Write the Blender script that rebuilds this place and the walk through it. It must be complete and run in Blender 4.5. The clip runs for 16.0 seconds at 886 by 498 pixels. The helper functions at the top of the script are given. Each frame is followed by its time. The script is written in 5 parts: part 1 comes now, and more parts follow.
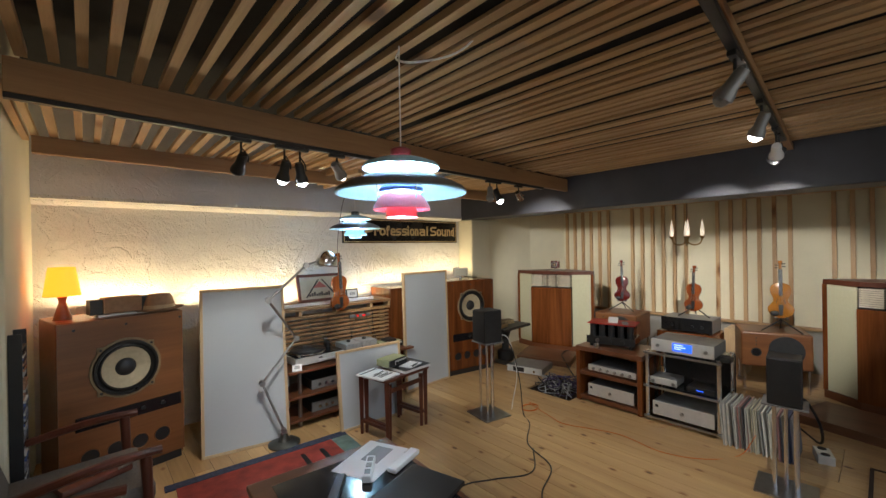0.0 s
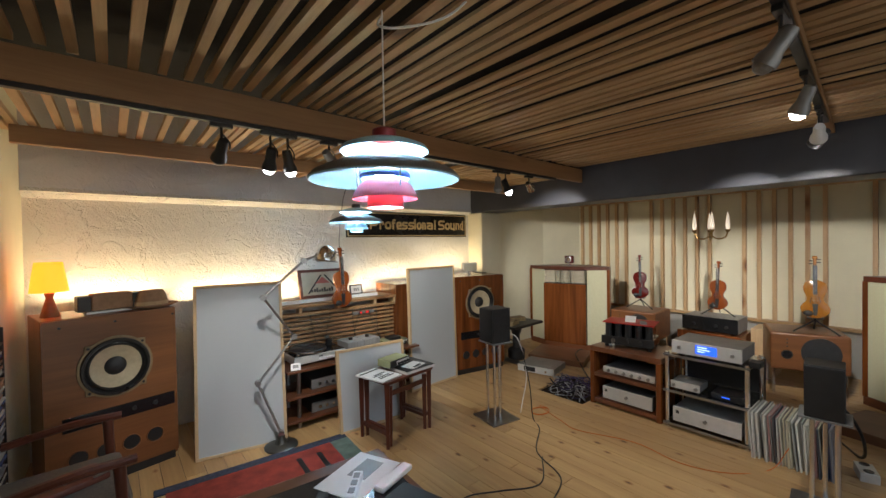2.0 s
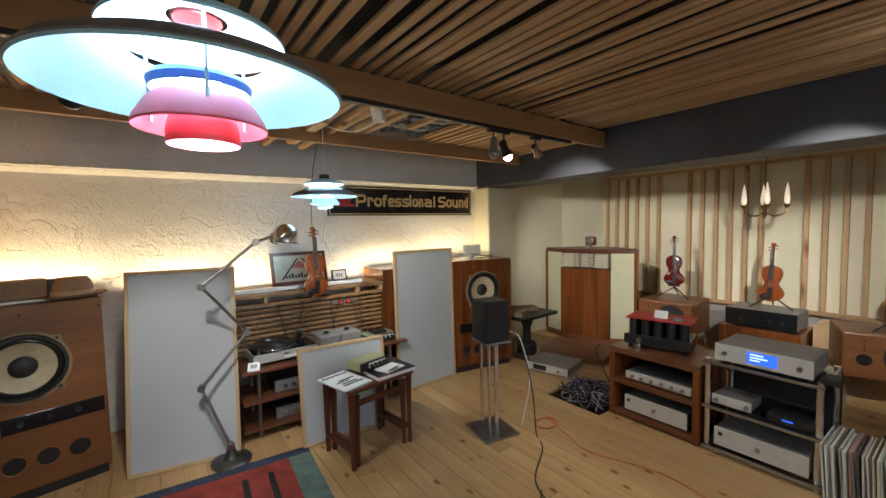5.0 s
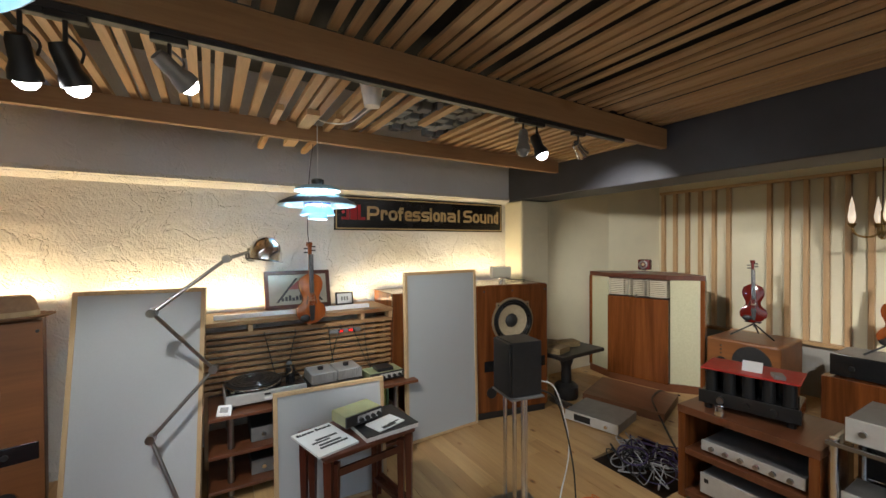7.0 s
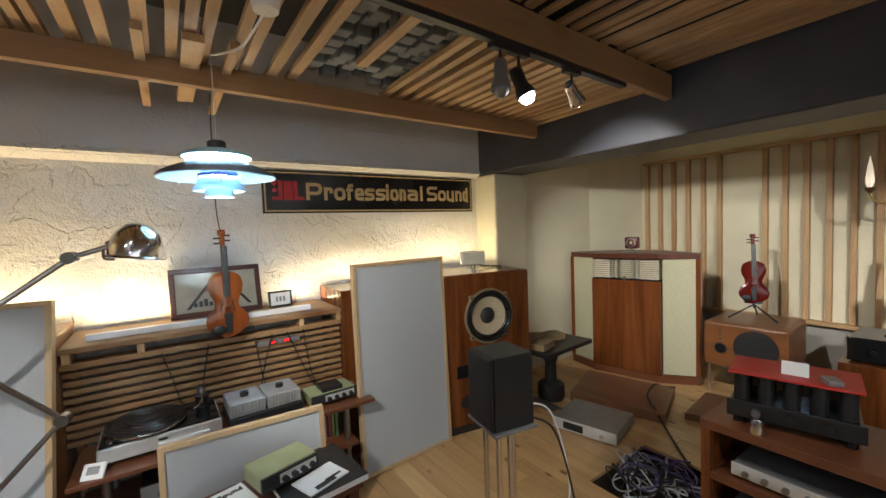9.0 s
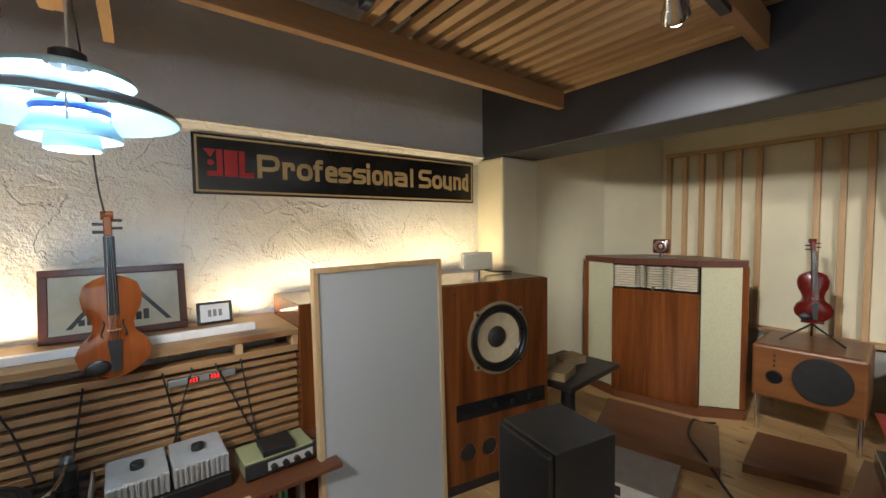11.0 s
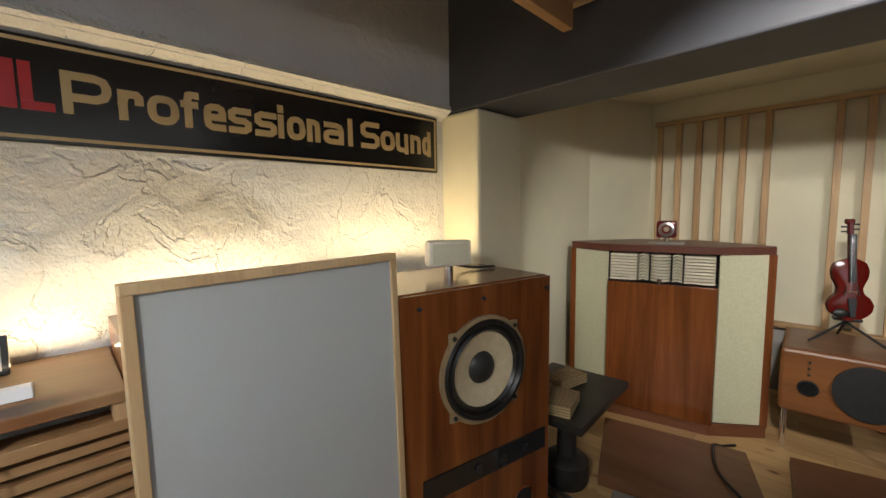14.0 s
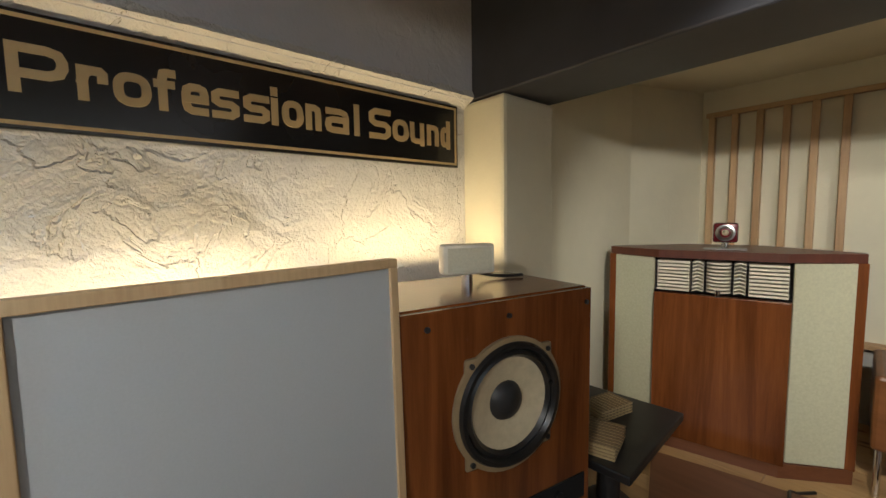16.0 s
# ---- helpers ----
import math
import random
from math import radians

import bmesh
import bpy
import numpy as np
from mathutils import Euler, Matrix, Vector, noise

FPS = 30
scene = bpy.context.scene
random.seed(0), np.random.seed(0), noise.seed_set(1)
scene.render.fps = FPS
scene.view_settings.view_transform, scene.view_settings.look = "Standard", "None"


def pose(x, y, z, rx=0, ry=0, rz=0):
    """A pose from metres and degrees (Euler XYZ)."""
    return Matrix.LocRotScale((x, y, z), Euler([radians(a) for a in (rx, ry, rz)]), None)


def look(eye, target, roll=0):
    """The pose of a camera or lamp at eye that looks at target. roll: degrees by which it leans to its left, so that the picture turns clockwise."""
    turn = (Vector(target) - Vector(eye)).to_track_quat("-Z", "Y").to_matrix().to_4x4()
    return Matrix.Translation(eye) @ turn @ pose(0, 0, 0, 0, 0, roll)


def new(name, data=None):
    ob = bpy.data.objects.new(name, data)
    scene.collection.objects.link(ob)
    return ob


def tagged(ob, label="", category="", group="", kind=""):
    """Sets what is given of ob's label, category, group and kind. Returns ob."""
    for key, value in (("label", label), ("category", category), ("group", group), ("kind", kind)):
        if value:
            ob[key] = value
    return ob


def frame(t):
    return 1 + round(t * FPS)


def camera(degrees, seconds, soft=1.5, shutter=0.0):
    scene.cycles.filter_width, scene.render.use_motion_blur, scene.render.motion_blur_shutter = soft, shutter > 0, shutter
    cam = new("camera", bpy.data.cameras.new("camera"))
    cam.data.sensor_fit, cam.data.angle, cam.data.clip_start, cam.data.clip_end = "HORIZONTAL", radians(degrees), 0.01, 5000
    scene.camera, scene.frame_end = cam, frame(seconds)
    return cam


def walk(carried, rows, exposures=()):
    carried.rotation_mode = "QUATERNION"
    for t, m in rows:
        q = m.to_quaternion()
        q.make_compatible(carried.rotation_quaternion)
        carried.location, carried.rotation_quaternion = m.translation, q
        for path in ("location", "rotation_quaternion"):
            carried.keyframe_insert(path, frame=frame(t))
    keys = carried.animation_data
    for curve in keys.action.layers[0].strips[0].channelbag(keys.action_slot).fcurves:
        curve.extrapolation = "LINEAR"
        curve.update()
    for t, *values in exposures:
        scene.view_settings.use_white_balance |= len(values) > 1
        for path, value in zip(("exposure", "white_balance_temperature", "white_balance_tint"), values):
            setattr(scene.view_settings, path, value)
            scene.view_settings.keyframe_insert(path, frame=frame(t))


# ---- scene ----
cam = camera(96.2, 16.0)
PATH = [
    (0, (0.126, -0.015, 1.531), (1.462, 1.473, 1.527), -1.0),
    (0.5, (0.164, 0.005, 1.532), (1.499, 1.493, 1.51), -0.8),
    (1, (0.2, 0.035, 1.534), (1.529, 1.529, 1.524), -1.3),
    (1.5, (0.262, 0.047, 1.54), (1.585, 1.547, 1.503), -1.7),
    (2, (0.319, 0.073, 1.531), (1.598, 1.61, 1.499), -1.0),
    (2.5, (0.386, 0.101, 1.506), (1.644, 1.654, 1.433), -1.2),
    (3, (0.429, 0.144, 1.499), (1.706, 1.678, 1.377), -0.5),
    (5.5, (1.068, 0.457, 1.494), (2.224, 2.086, 1.39), -1.4),
    (6, (1.147, 0.565, 1.479), (2.407, 2.118, 1.455), -2.4),
    (6.5, (1.224, 0.643, 1.482), (2.377, 2.277, 1.43), -2.0),
    (7, (1.401, 0.763, 1.477), (2.415, 2.487, 1.456), -0.3),
    (7.5, (1.563, 0.854, 1.465), (2.527, 2.605, 1.402), -0.7),
    (8, (1.633, 0.922, 1.465), (2.581, 2.681, 1.392), -1.6),
    (8.5, (1.721, 1.094, 1.472), (2.748, 2.808, 1.388), -3.3),
    (9, (1.774, 1.249, 1.464), (2.911, 2.891, 1.359), -2.2),
    (9.5, (1.873, 1.401, 1.464), (3.041, 3.022, 1.371), -3.5),
    (10, (1.948, 1.556, 1.448), (3.109, 3.181, 1.345), -1.6),
    (12.5, (2.35, 2.206, 1.421), (3.627, 3.737, 1.263), -2.0),
    (13, (2.425, 2.277, 1.415), (3.726, 3.783, 1.213), -2.0),
    (13.5, (2.498, 2.447, 1.406), (3.848, 3.913, 1.241), -1.4),
    (14, (2.565, 2.503, 1.397), (3.954, 3.93, 1.206), -0.9),
    (14.5, (2.671, 2.544, 1.397), (3.959, 4.062, 1.207), -1.4),
    (15, (2.758, 2.591, 1.37), (3.961, 4.177, 1.178), 0.8),
    (15.5, (2.776, 2.611, 1.36), (4.025, 4.164, 1.188), 0.1),
    (16, (2.771, 2.666, 1.373), (4.059, 4.187, 1.207), -0.9),
]
walk(cam, [(t, look(eye, target, roll)) for t, eye, target, roll in PATH], exposures=((0, 0.78), (6, 0.74), (13, 0.68), (16, 0.5)))

# ---- world and light ----
world = bpy.data.worlds.new("world")
scene.world = world
world.use_nodes = True
sky = world.node_tree.nodes.new("ShaderNodeTexSky")
sky.sky_type, sky.sun_disc, sky.sun_elevation, sky.sun_rotation = "NISHITA", False, 0.7, 2.6
world.node_tree.links.new(sky.outputs["Color"], world.node_tree.nodes["Background"].inputs["Color"])
world.node_tree.nodes["Background"].inputs["Strength"].default_value = 0.1


def lamp(kind, m, energy, color, size=0.1, size_y=None, spot=60, blend=0.5):
    data = bpy.data.lights.new("lamp_light", kind)
    data.energy, data.color = energy, color
    if kind == "AREA":
        data.size = size
        if size_y:
            data.shape, data.size_y = "RECTANGLE", size_y
    else:
        data.shadow_soft_size = size
    if kind == "SPOT":
        data.spot_size, data.spot_blend = radians(spot), blend
    ob = new("lamp_light", data)
    ob.matrix_world = m
    return ob


WARM, WHITE, COOL = (1.0, 0.76, 0.42), (1.0, 0.965, 0.90), (0.72, 0.86, 1.0)
# added fill light, set in an assumed, unseen window behind the walk
lamp("AREA", look((1.6, -1.93, 1.45), (1.9, 3.0, 0.7)), 7.5, (0.84, 0.92, 1.0), 3.4, 1.7)
# light strips behind the furniture along the plaster wall
for x0, x1, z, y, e in ((-0.05, 0.6, 1.13, 4.06, 2.8), (0.75, 1.3, 1.06, 4.06, 2.8), (1.40, 1.75, 1.0, 4.06, 2.6), (2.3, 2.64, 1.0, 4.06, 1.3), (2.7, 3.3, 1.1, 4.06, 1.5), (3.42, 4.1, 1.15, 4.0, 2.4)):
    lamp("AREA", look(((x0 + x1) / 2, y, z), ((x0 + x1) / 2, y + 0.07, z + 1)), e, WARM, x1 - x0, 0.03)

# ---- materials ----


def nodes_of(name, rough, metal=0.0):
    m = bpy.data.materials.new(name)
    m.use_nodes = True
    t = m.node_tree
    b = t.nodes["Principled BSDF"]
    b.inputs["Roughness"].default_value, b.inputs["Metallic"].default_value = rough, metal
    return m, t, b


def ramp(t, fac, stops):
    r = t.nodes.new("ShaderNodeValToRGB")
    while len(r.color_ramp.elements) < len(stops):
        r.color_ramp.elements.new(0.5)
    for e, (p, c) in zip(r.color_ramp.elements, stops):
        e.position, e.color = p, (*c, 1)
    t.links.new(fac, r.inputs["Fac"])
    return r.outputs["Color"]


def tex(t, scale, stretch=(1, 1, 1), detail=4.0, rough=0.6, rnd=True, distort=0.0):
    c = t.nodes.new("ShaderNodeTexCoord")
    mp = t.nodes.new("ShaderNodeMapping")
    mp.inputs["Scale"].default_value = stretch
    t.links.new(c.outputs["Object"], mp.inputs["Vector"])
    if rnd:
        oi = t.nodes.new("ShaderNodeObjectInfo")
        mu = t.nodes.new("ShaderNodeMath")
        mu.operation = "MULTIPLY"
        mu.inputs[1].default_value = 37.0
        t.links.new(oi.outputs["Random"], mu.inputs[0])
        t.links.new(mu.outputs[0], mp.inputs["Location"])
    n = t.nodes.new("ShaderNodeTexNoise")
    n.inputs["Scale"].default_value, n.inputs["Detail"].default_value, n.inputs["Roughness"].default_value = scale, detail, rough
    n.inputs["Distortion"].default_value = distort
    t.links.new(mp.outputs[0], n.inputs["Vector"])
    return n.outputs["Fac"]


def bump(t, b, fac, strength, dist=0.01, prev=None):
    n = t.nodes.new("ShaderNodeBump")
    n.inputs["Strength"].default_value, n.inputs["Distance"].default_value = strength, dist
    t.links.new(fac, n.inputs["Height"])
    if prev:
        t.links.new(prev, n.inputs["Normal"])
    t.links.new(n.outputs[0], b.inputs["Normal"])
    return n.outputs[0]


def mix(t, kind, fac, a, bcol):
    n = t.nodes.new("ShaderNodeMix")
    n.data_type, n.blend_type = "RGBA", kind
    for i, v in ((0, fac), (6, a), (7, bcol)):
        if isinstance(v, (int, float)):
            n.inputs[i].default_value = v
        elif isinstance(v, tuple):
            n.inputs[i].default_value = (*v, 1)
        else:
            t.links.new(v, n.inputs[i])
    return n.outputs[2]


def plain(name, col, rough=0.5, metal=0.0, var=0.12, scale=14.0, bmp=0.05, wear=0.1):
    m, t, b = nodes_of(name, rough, metal)
    f = tex(t, scale)
    lo, hi = tuple(c * (1 - var) for c in col), tuple(min(1, c * (1 + var)) for c in col)
    t.links.new(ramp(t, f, ((0.3, lo), (0.7, hi))), b.inputs["Base Color"])
    r = t.nodes.new("ShaderNodeMapRange")
    r.inputs["To Min"].default_value, r.inputs["To Max"].default_value = max(0.03, rough - wear), min(1, rough + wear)
    t.links.new(tex(t, scale * 0.3), r.inputs["Value"])
    t.links.new(r.outputs[0], b.inputs["Roughness"])
    if bmp:
        bump(t, b, tex(t, scale * 12), bmp, 0.002)
    return m


def wood(name, dark, light, axis, rough=0.4, grain=9.0, knots=0.0, piece=0.25):
    m, t, b = nodes_of(name, rough)
    s = [1.0, 1.0, 1.0]
    s[axis] = 0.06
    f = tex(t, grain, tuple(s), 6, 0.62, True, 0.6)
    mid = tuple((a + c) / 2 for a, c in zip(dark, light))
    col = ramp(t, f, ((0.25, dark), (0.48, mid), (0.72, light)))
    fine = tex(t, grain * 9, tuple(s), 3, 0.7)
    col = mix(t, "MULTIPLY", 0.35, col, ramp(t, fine, ((0.3, (0.62, 0.58, 0.54)), (0.6, (1, 1, 1)))))
    if knots:
        k = [1.0, 1.0, 1.0]
        k[axis] = 0.55
        c = t.nodes.new("ShaderNodeTexCoord")
        mp = t.nodes.new("ShaderNodeMapping")
        mp.inputs["Scale"].default_value = k
        oi = t.nodes.new("ShaderNodeObjectInfo")
        mu = t.nodes.new("ShaderNodeMath")
        mu.operation = "MULTIPLY"
        mu.inputs[1].default_value = 53.0
        t.links.new(oi.outputs["Random"], mu.inputs[0])
        t.links.new(mu.outputs[0], mp.inputs["Location"])
        t.links.new(c.outputs["Object"], mp.inputs["Vector"])
        v = t.nodes.new("ShaderNodeTexVoronoi")
        v.inputs["Scale"].default_value = knots
        t.links.new(mp.outputs[0], v.inputs["Vector"])
        spot = ramp(t, v.outputs["Distance"], ((0.06, (0.14, 0.07, 0.03)), (0.10, (0.58, 0.38, 0.22)), (0.17, (1, 1, 1))))
        col = mix(t, "MULTIPLY", 0.9, col, spot)
    oi = t.nodes.new("ShaderNodeObjectInfo")
    g = t.nodes.new("ShaderNodeNewGeometry")
    ad = t.nodes.new("ShaderNodeMath")
    ad.operation = "ADD"
    t.links.new(oi.outputs["Random"], ad.inputs[0])
    t.links.new(g.outputs["Random Per Island"], ad.inputs[1])
    fr = t.nodes.new("ShaderNodeMath")
    fr.operation = "FRACT"
    t.links.new(ad.outputs[0], fr.inputs[0])
    col = mix(t, "MULTIPLY", piece * 2, col, ramp(t, fr.outputs[0], ((0, (0.68, 0.62, 0.56)), (1, (1, 1, 1)))))
    t.links.new(col, b.inputs["Base Color"])
    bump(t, b, fine, 0.12, 0.002)
    return m


def plaster(name, col, relief=0.5):
    m, t, b = nodes_of(name, 0.85)
    f = tex(t, 2.2, (1, 1, 1), 5, 0.6, False)
    t.links.new(ramp(t, f, ((0.3, tuple(c * 0.9 for c in col)), (0.7, col))), b.inputs["Base Color"])
    # sweeping trowel laps over a fine stipple
    big = tex(t, 4.2, (1, 1, 1), 5.0, 0.55, False, 0.5)
    lap = ramp(t, big, ((0.32, (0.7, 0.7, 0.7)), (0.465, (0.2, 0.2, 0.2)), (0.485, (0.9, 0.9, 0.9)), (0.64, (0.3, 0.3, 0.3))))
    n1 = bump(t, b, lap, relief * 0.8, 0.013)
    n2 = bump(t, b, tex(t, 20, (1, 1, 1), 3, 0.6, False, 1.0), relief * 0.6, 0.012, n1)
    bump(t, b, tex(t, 80, (1, 1, 1), 2, 0.6, False), relief * 0.85, 0.006, n2)
    return m


def glow(name, col, strength):
    m, t, b = nodes_of(name, 0.5)
    b.inputs["Base Color"].default_value = (*col, 1)
    b.inputs["Emission Color"].default_value = (*col, 1)
    b.inputs["Emission Strength"].default_value = strength
    return m


def glass(name, col=(0.9, 0.95, 0.95), rough=0.03):
    m, t, b = nodes_of(name, rough)
    b.inputs["Base Color"].default_value = (*col, 1)
    b.inputs["Transmission Weight"].default_value = 1.0
    return m


PLASTER = plaster("rough_plaster", (0.78, 0.765, 0.73), 1.0)
PLASTER_UP = plaster("upper_plaster", (0.73, 0.735, 0.76), 0.3)
CREAM = plaster("cream_plaster", (0.80, 0.745, 0.56), 0.12)
BLACKPAINT = plain("black_beam_paint", (0.034, 0.035, 0.042), 0.5, 0, 0.2, 3)
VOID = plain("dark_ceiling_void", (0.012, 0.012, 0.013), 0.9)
PINE_X = wood("pine_along_x", (0.30, 0.16, 0.07), (0.44, 0.26, 0.12), 0, 0.5, 8, 2.2)
PINE_Y = wood("pine_along_y", (0.44, 0.27, 0.13), (0.66, 0.45, 0.24), 1, 0.5, 10, 2.6, 0.35)
PINE_Z = wood("pine_along_z", (0.50, 0.30, 0.15), (0.70, 0.48, 0.26), 2, 0.5, 10, 2.4, 0.3)
FLOORWOOD = wood("pine_floor", (0.42, 0.25, 0.105), (0.62, 0.41, 0.19), 1, 0.33, 6, 8.0, 0.28)
JOINT = plain("dark_joint", (0.05, 0.03, 0.02), 0.9)
WALNUT = wood("walnut_veneer", (0.07, 0.018, 0.006), (0.26, 0.082, 0.022), 2, 0.2, 11, 0, 0.1)
WALNUT_X = wood("walnut_flat", (0.10, 0.034, 0.014), (0.19, 0.07, 0.032), 0, 0.32, 7, 0, 0.1)
TEAK = wood("teak_veneer", (0.14, 0.050, 0.015), (0.27, 0.105, 0.034), 0, 0.4, 6, 0, 0.1)
REDWOOD = wood("dark_red_wood", (0.07, 0.018, 0.010), (0.14, 0.04, 0.02), 2, 0.35, 9, 0, 0.2)
BEECH = wood("pale_frame_wood", (0.50, 0.34, 0.18), (0.66, 0.49, 0.29), 2, 0.5, 9, 0, 0.2)
GREYCLOTH = plain("grey_cloth", (0.46, 0.49, 0.515), 0.95, 0, 0.025, 220, 0.4)
GRILLE = plain("straw_grille_cloth", (0.52, 0.50, 0.34), 0.95, 0, 0.08, 90, 0.4)
BLACK = plain("black_plastic", (0.014, 0.014, 0.015), 0.42, 0, 0.2)
BLACKGLOSS = plain("gloss_black", (0.012, 0.012, 0.013), 0.12, 0, 0.1, 14, 0)
CHARCOAL = plain("charcoal_cabinet", (0.02, 0.02, 0.021), 0.5, 0, 0.2, 25)
CHROME = plain("chrome", (0.75, 0.75, 0.76), 0.14, 1.0, 0.05, 8, 0)
STEEL = plain("brushed_steel", (0.34, 0.34, 0.34), 0.32, 1.0, 0.1, 20)
SILVER = plain("silver_panel", (0.62, 0.62, 0.60), 0.36, 0.35, 0.05, 30)
GREYMETAL = plain("grey_metal", (0.26, 0.26, 0.26), 0.45, 0.5, 0.1)
CONE = plain("paper_cone", (0.50, 0.42, 0.28), 0.85, 0, 0.1, 30, 0.3)
RUBBER = plain("black_rubber", (0.012, 0.012, 0.012), 0.3, 0, 0.1)
GOLDRIM = plain("tan_gasket", (0.24, 0.17, 0.09), 0.6)
WHITEP = plain("white_paper", (0.80, 0.80, 0.78), 0.7, 0, 0.03, 8)
WHITEPAINT = plain("white_enamel", (0.80, 0.80, 0.80), 0.35, 0, 0.03, 8, 0)
REDP = plain("red_cover", (0.42, 0.02, 0.015), 0.45, 0, 0.15)
OLIVE = plain("olive_enamel", (0.30, 0.32, 0.17), 0.4, 0, 0.08)
VIOLIN = wood("violin_varnish", (0.14, 0.028, 0.007), (0.34, 0.085, 0.018), 2, 0.15, 8, 0, 0)
VIOLINRED = wood("red_violin_varnish", (0.06, 0.004, 0.003), (0.14, 0.010, 0.006), 2, 0.12, 8, 0, 0)
VIOLINGOLD = wood("amber_violin_varnish", (0.26, 0.085, 0.01), (0.46, 0.19, 0.025), 2, 0.15, 8, 0, 0)
GOLD = plain("gold_leaf", (0.50, 0.37, 0.19), 0.55, 0.1, 0.05, 20, 0)
SIGNRED = plain("sign_red", (0.42, 0.015, 0.02), 0.4)
SIGNBLACK = plain("sign_black", (0.008, 0.008, 0.009), 0.25, 0, 0.1, 5, 0)
FELT = plain("brown_felt", (0.32, 0.19, 0.11), 0.95, 0, 0.12, 40, 0.3)
TWEED = plain("grey_tweed", (0.20, 0.175, 0.15), 0.95, 0, 0.2, 90, 0.5)
GREENCLOTH = plain("green_cloth", (0.16, 0.25, 0.15), 0.95, 0, 0.15, 90, 0.5)
LEATHER = plain("brown_leather", (0.16, 0.05, 0.03), 0.5, 0, 0.2)
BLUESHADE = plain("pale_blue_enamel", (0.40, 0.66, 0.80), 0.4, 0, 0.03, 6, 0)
DEEPBLUE = plain("deep_blue_enamel", (0.10, 0.20, 0.62), 0.35, 0, 0.03, 6, 0)
PINK = plain("red_enamel", (0.62, 0.10, 0.13), 0.4, 0, 0.03, 6, 0)
DARKTOP = plain("dark_red_cap", (0.22, 0.02, 0.02), 0.4)
TEALTOP = plain("dark_grey_enamel", (0.05, 0.06, 0.075), 0.4)
BULB = glow("bulb", (0.92, 0.96, 1.0), 30)
SPOTGLOW = glow("spot_lens", (0.95, 0.96, 1.0), 25)
FLAME = glow("candle_bulb", (1.0, 0.84, 0.66), 0.35)
AMBER = glow("amber_shade", (1.0, 0.27, 0.017), 1.3)
BLUELCD = glow("blue_display", (0.02, 0.10, 0.8), 0.9)
LCDTEXT = glow("display_text", (0.5, 0.68, 1.0), 0.8)
REDLED = glow("red_digits", (1.0, 0.02, 0.015), 1.6)
ORANGE = plain("orange_cable", (0.62, 0.16, 0.02), 0.5)
CABLEGREY = plain("grey_cable", (0.42, 0.42, 0.42), 0.5)
PURPLE = plain("purple_cable", (0.06, 0.04, 0.12), 0.5)
FOAM = plain("grey_foam", (0.24, 0.27, 0.30), 0.95)
BRASS = plain("brass", (0.30, 0.19, 0.07), 0.35, 0.85)
CLEAR = glass("clear_glass")
BROWNBOARD = wood("brown_board", (0.13, 0.055, 0.025), (0.22, 0.10, 0.05), 1, 0.45, 7, 0, 0.1)
LENS = plain("cream_lens_plate", (0.66, 0.60, 0.46), 0.45, 0, 0.06, 30)
SINK = plain("silver_grey_casting", (0.42, 0.42, 0.41), 0.4, 0.3, 0.08)

# ---- helpers for building ----


def start():
    return bmesh.new()


def box(bm, lo, hi, bevel=0.0):
    m = Matrix.Translation([(a + b) / 2 for a, b in zip(lo, hi)]) @ Matrix.Diagonal([b - a for a, b in zip(lo, hi)] + [1])
    r = bmesh.ops.create_cube(bm, size=1, matrix=m)
    if bevel:
        edges = {e for v in r["verts"] for e in v.link_edges}
        bmesh.ops.bevel(bm, geom=list(edges), offset=bevel, segments=2, affect="EDGES", profile=0.5)
    return bm


def rod(bm, a, b, r, r2=None, seg=12):
    a, b = Vector(a), Vector(b)
    d = b - a
    m = Matrix.Translation((a + b) / 2) @ d.to_track_quat("Z", "Y").to_matrix().to_4x4()
    bmesh.ops.create_cone(bm, cap_ends=True, segments=seg, radius1=r, radius2=r if r2 is None else r2, depth=d.length, matrix=m)
    return bm


def ball(bm, c, r, s=(1, 1, 1), seg=16):
    bmesh.ops.create_uvsphere(bm, u_segments=seg, v_segments=max(6, seg // 2), radius=r, matrix=Matrix.Translation(c) @ Matrix.Diagonal((*s, 1)))
    return bm


def lathe(bm, prof, m=None, seg=32, close=False):
    """Turns (r, z) pairs round z."""
    m = m or Matrix()
    rings = [[bm.verts.new(m @ Vector((max(r, 1e-4) * math.cos(2 * math.pi * i / seg), max(r, 1e-4) * math.sin(2 * math.pi * i / seg), z))) for i in range(seg)] for r, z in prof]
    pairs = list(zip(rings, rings[1:])) + ([(rings[-1], rings[0])] if close else [])
    for p, q in pairs:
        for i in range(seg):
            bm.faces.new((p[i], p[(i + 1) % seg], q[(i + 1) % seg], q[i]))
    return bm


def prism(bm, pts, z0, z1, m=None):
    m = m or Matrix()
    lo = [bm.verts.new(m @ Vector((x, y, z0))) for x, y in pts]
    hi = [bm.verts.new(m @ Vector((x, y, z1))) for x, y in pts]
    n = len(pts)
    bm.faces.new(lo[::-1])
    bm.faces.new(hi)
    for i in range(n):
        bm.faces.new((lo[i], lo[(i + 1) % n], hi[(i + 1) % n], hi[i]))
    return bm


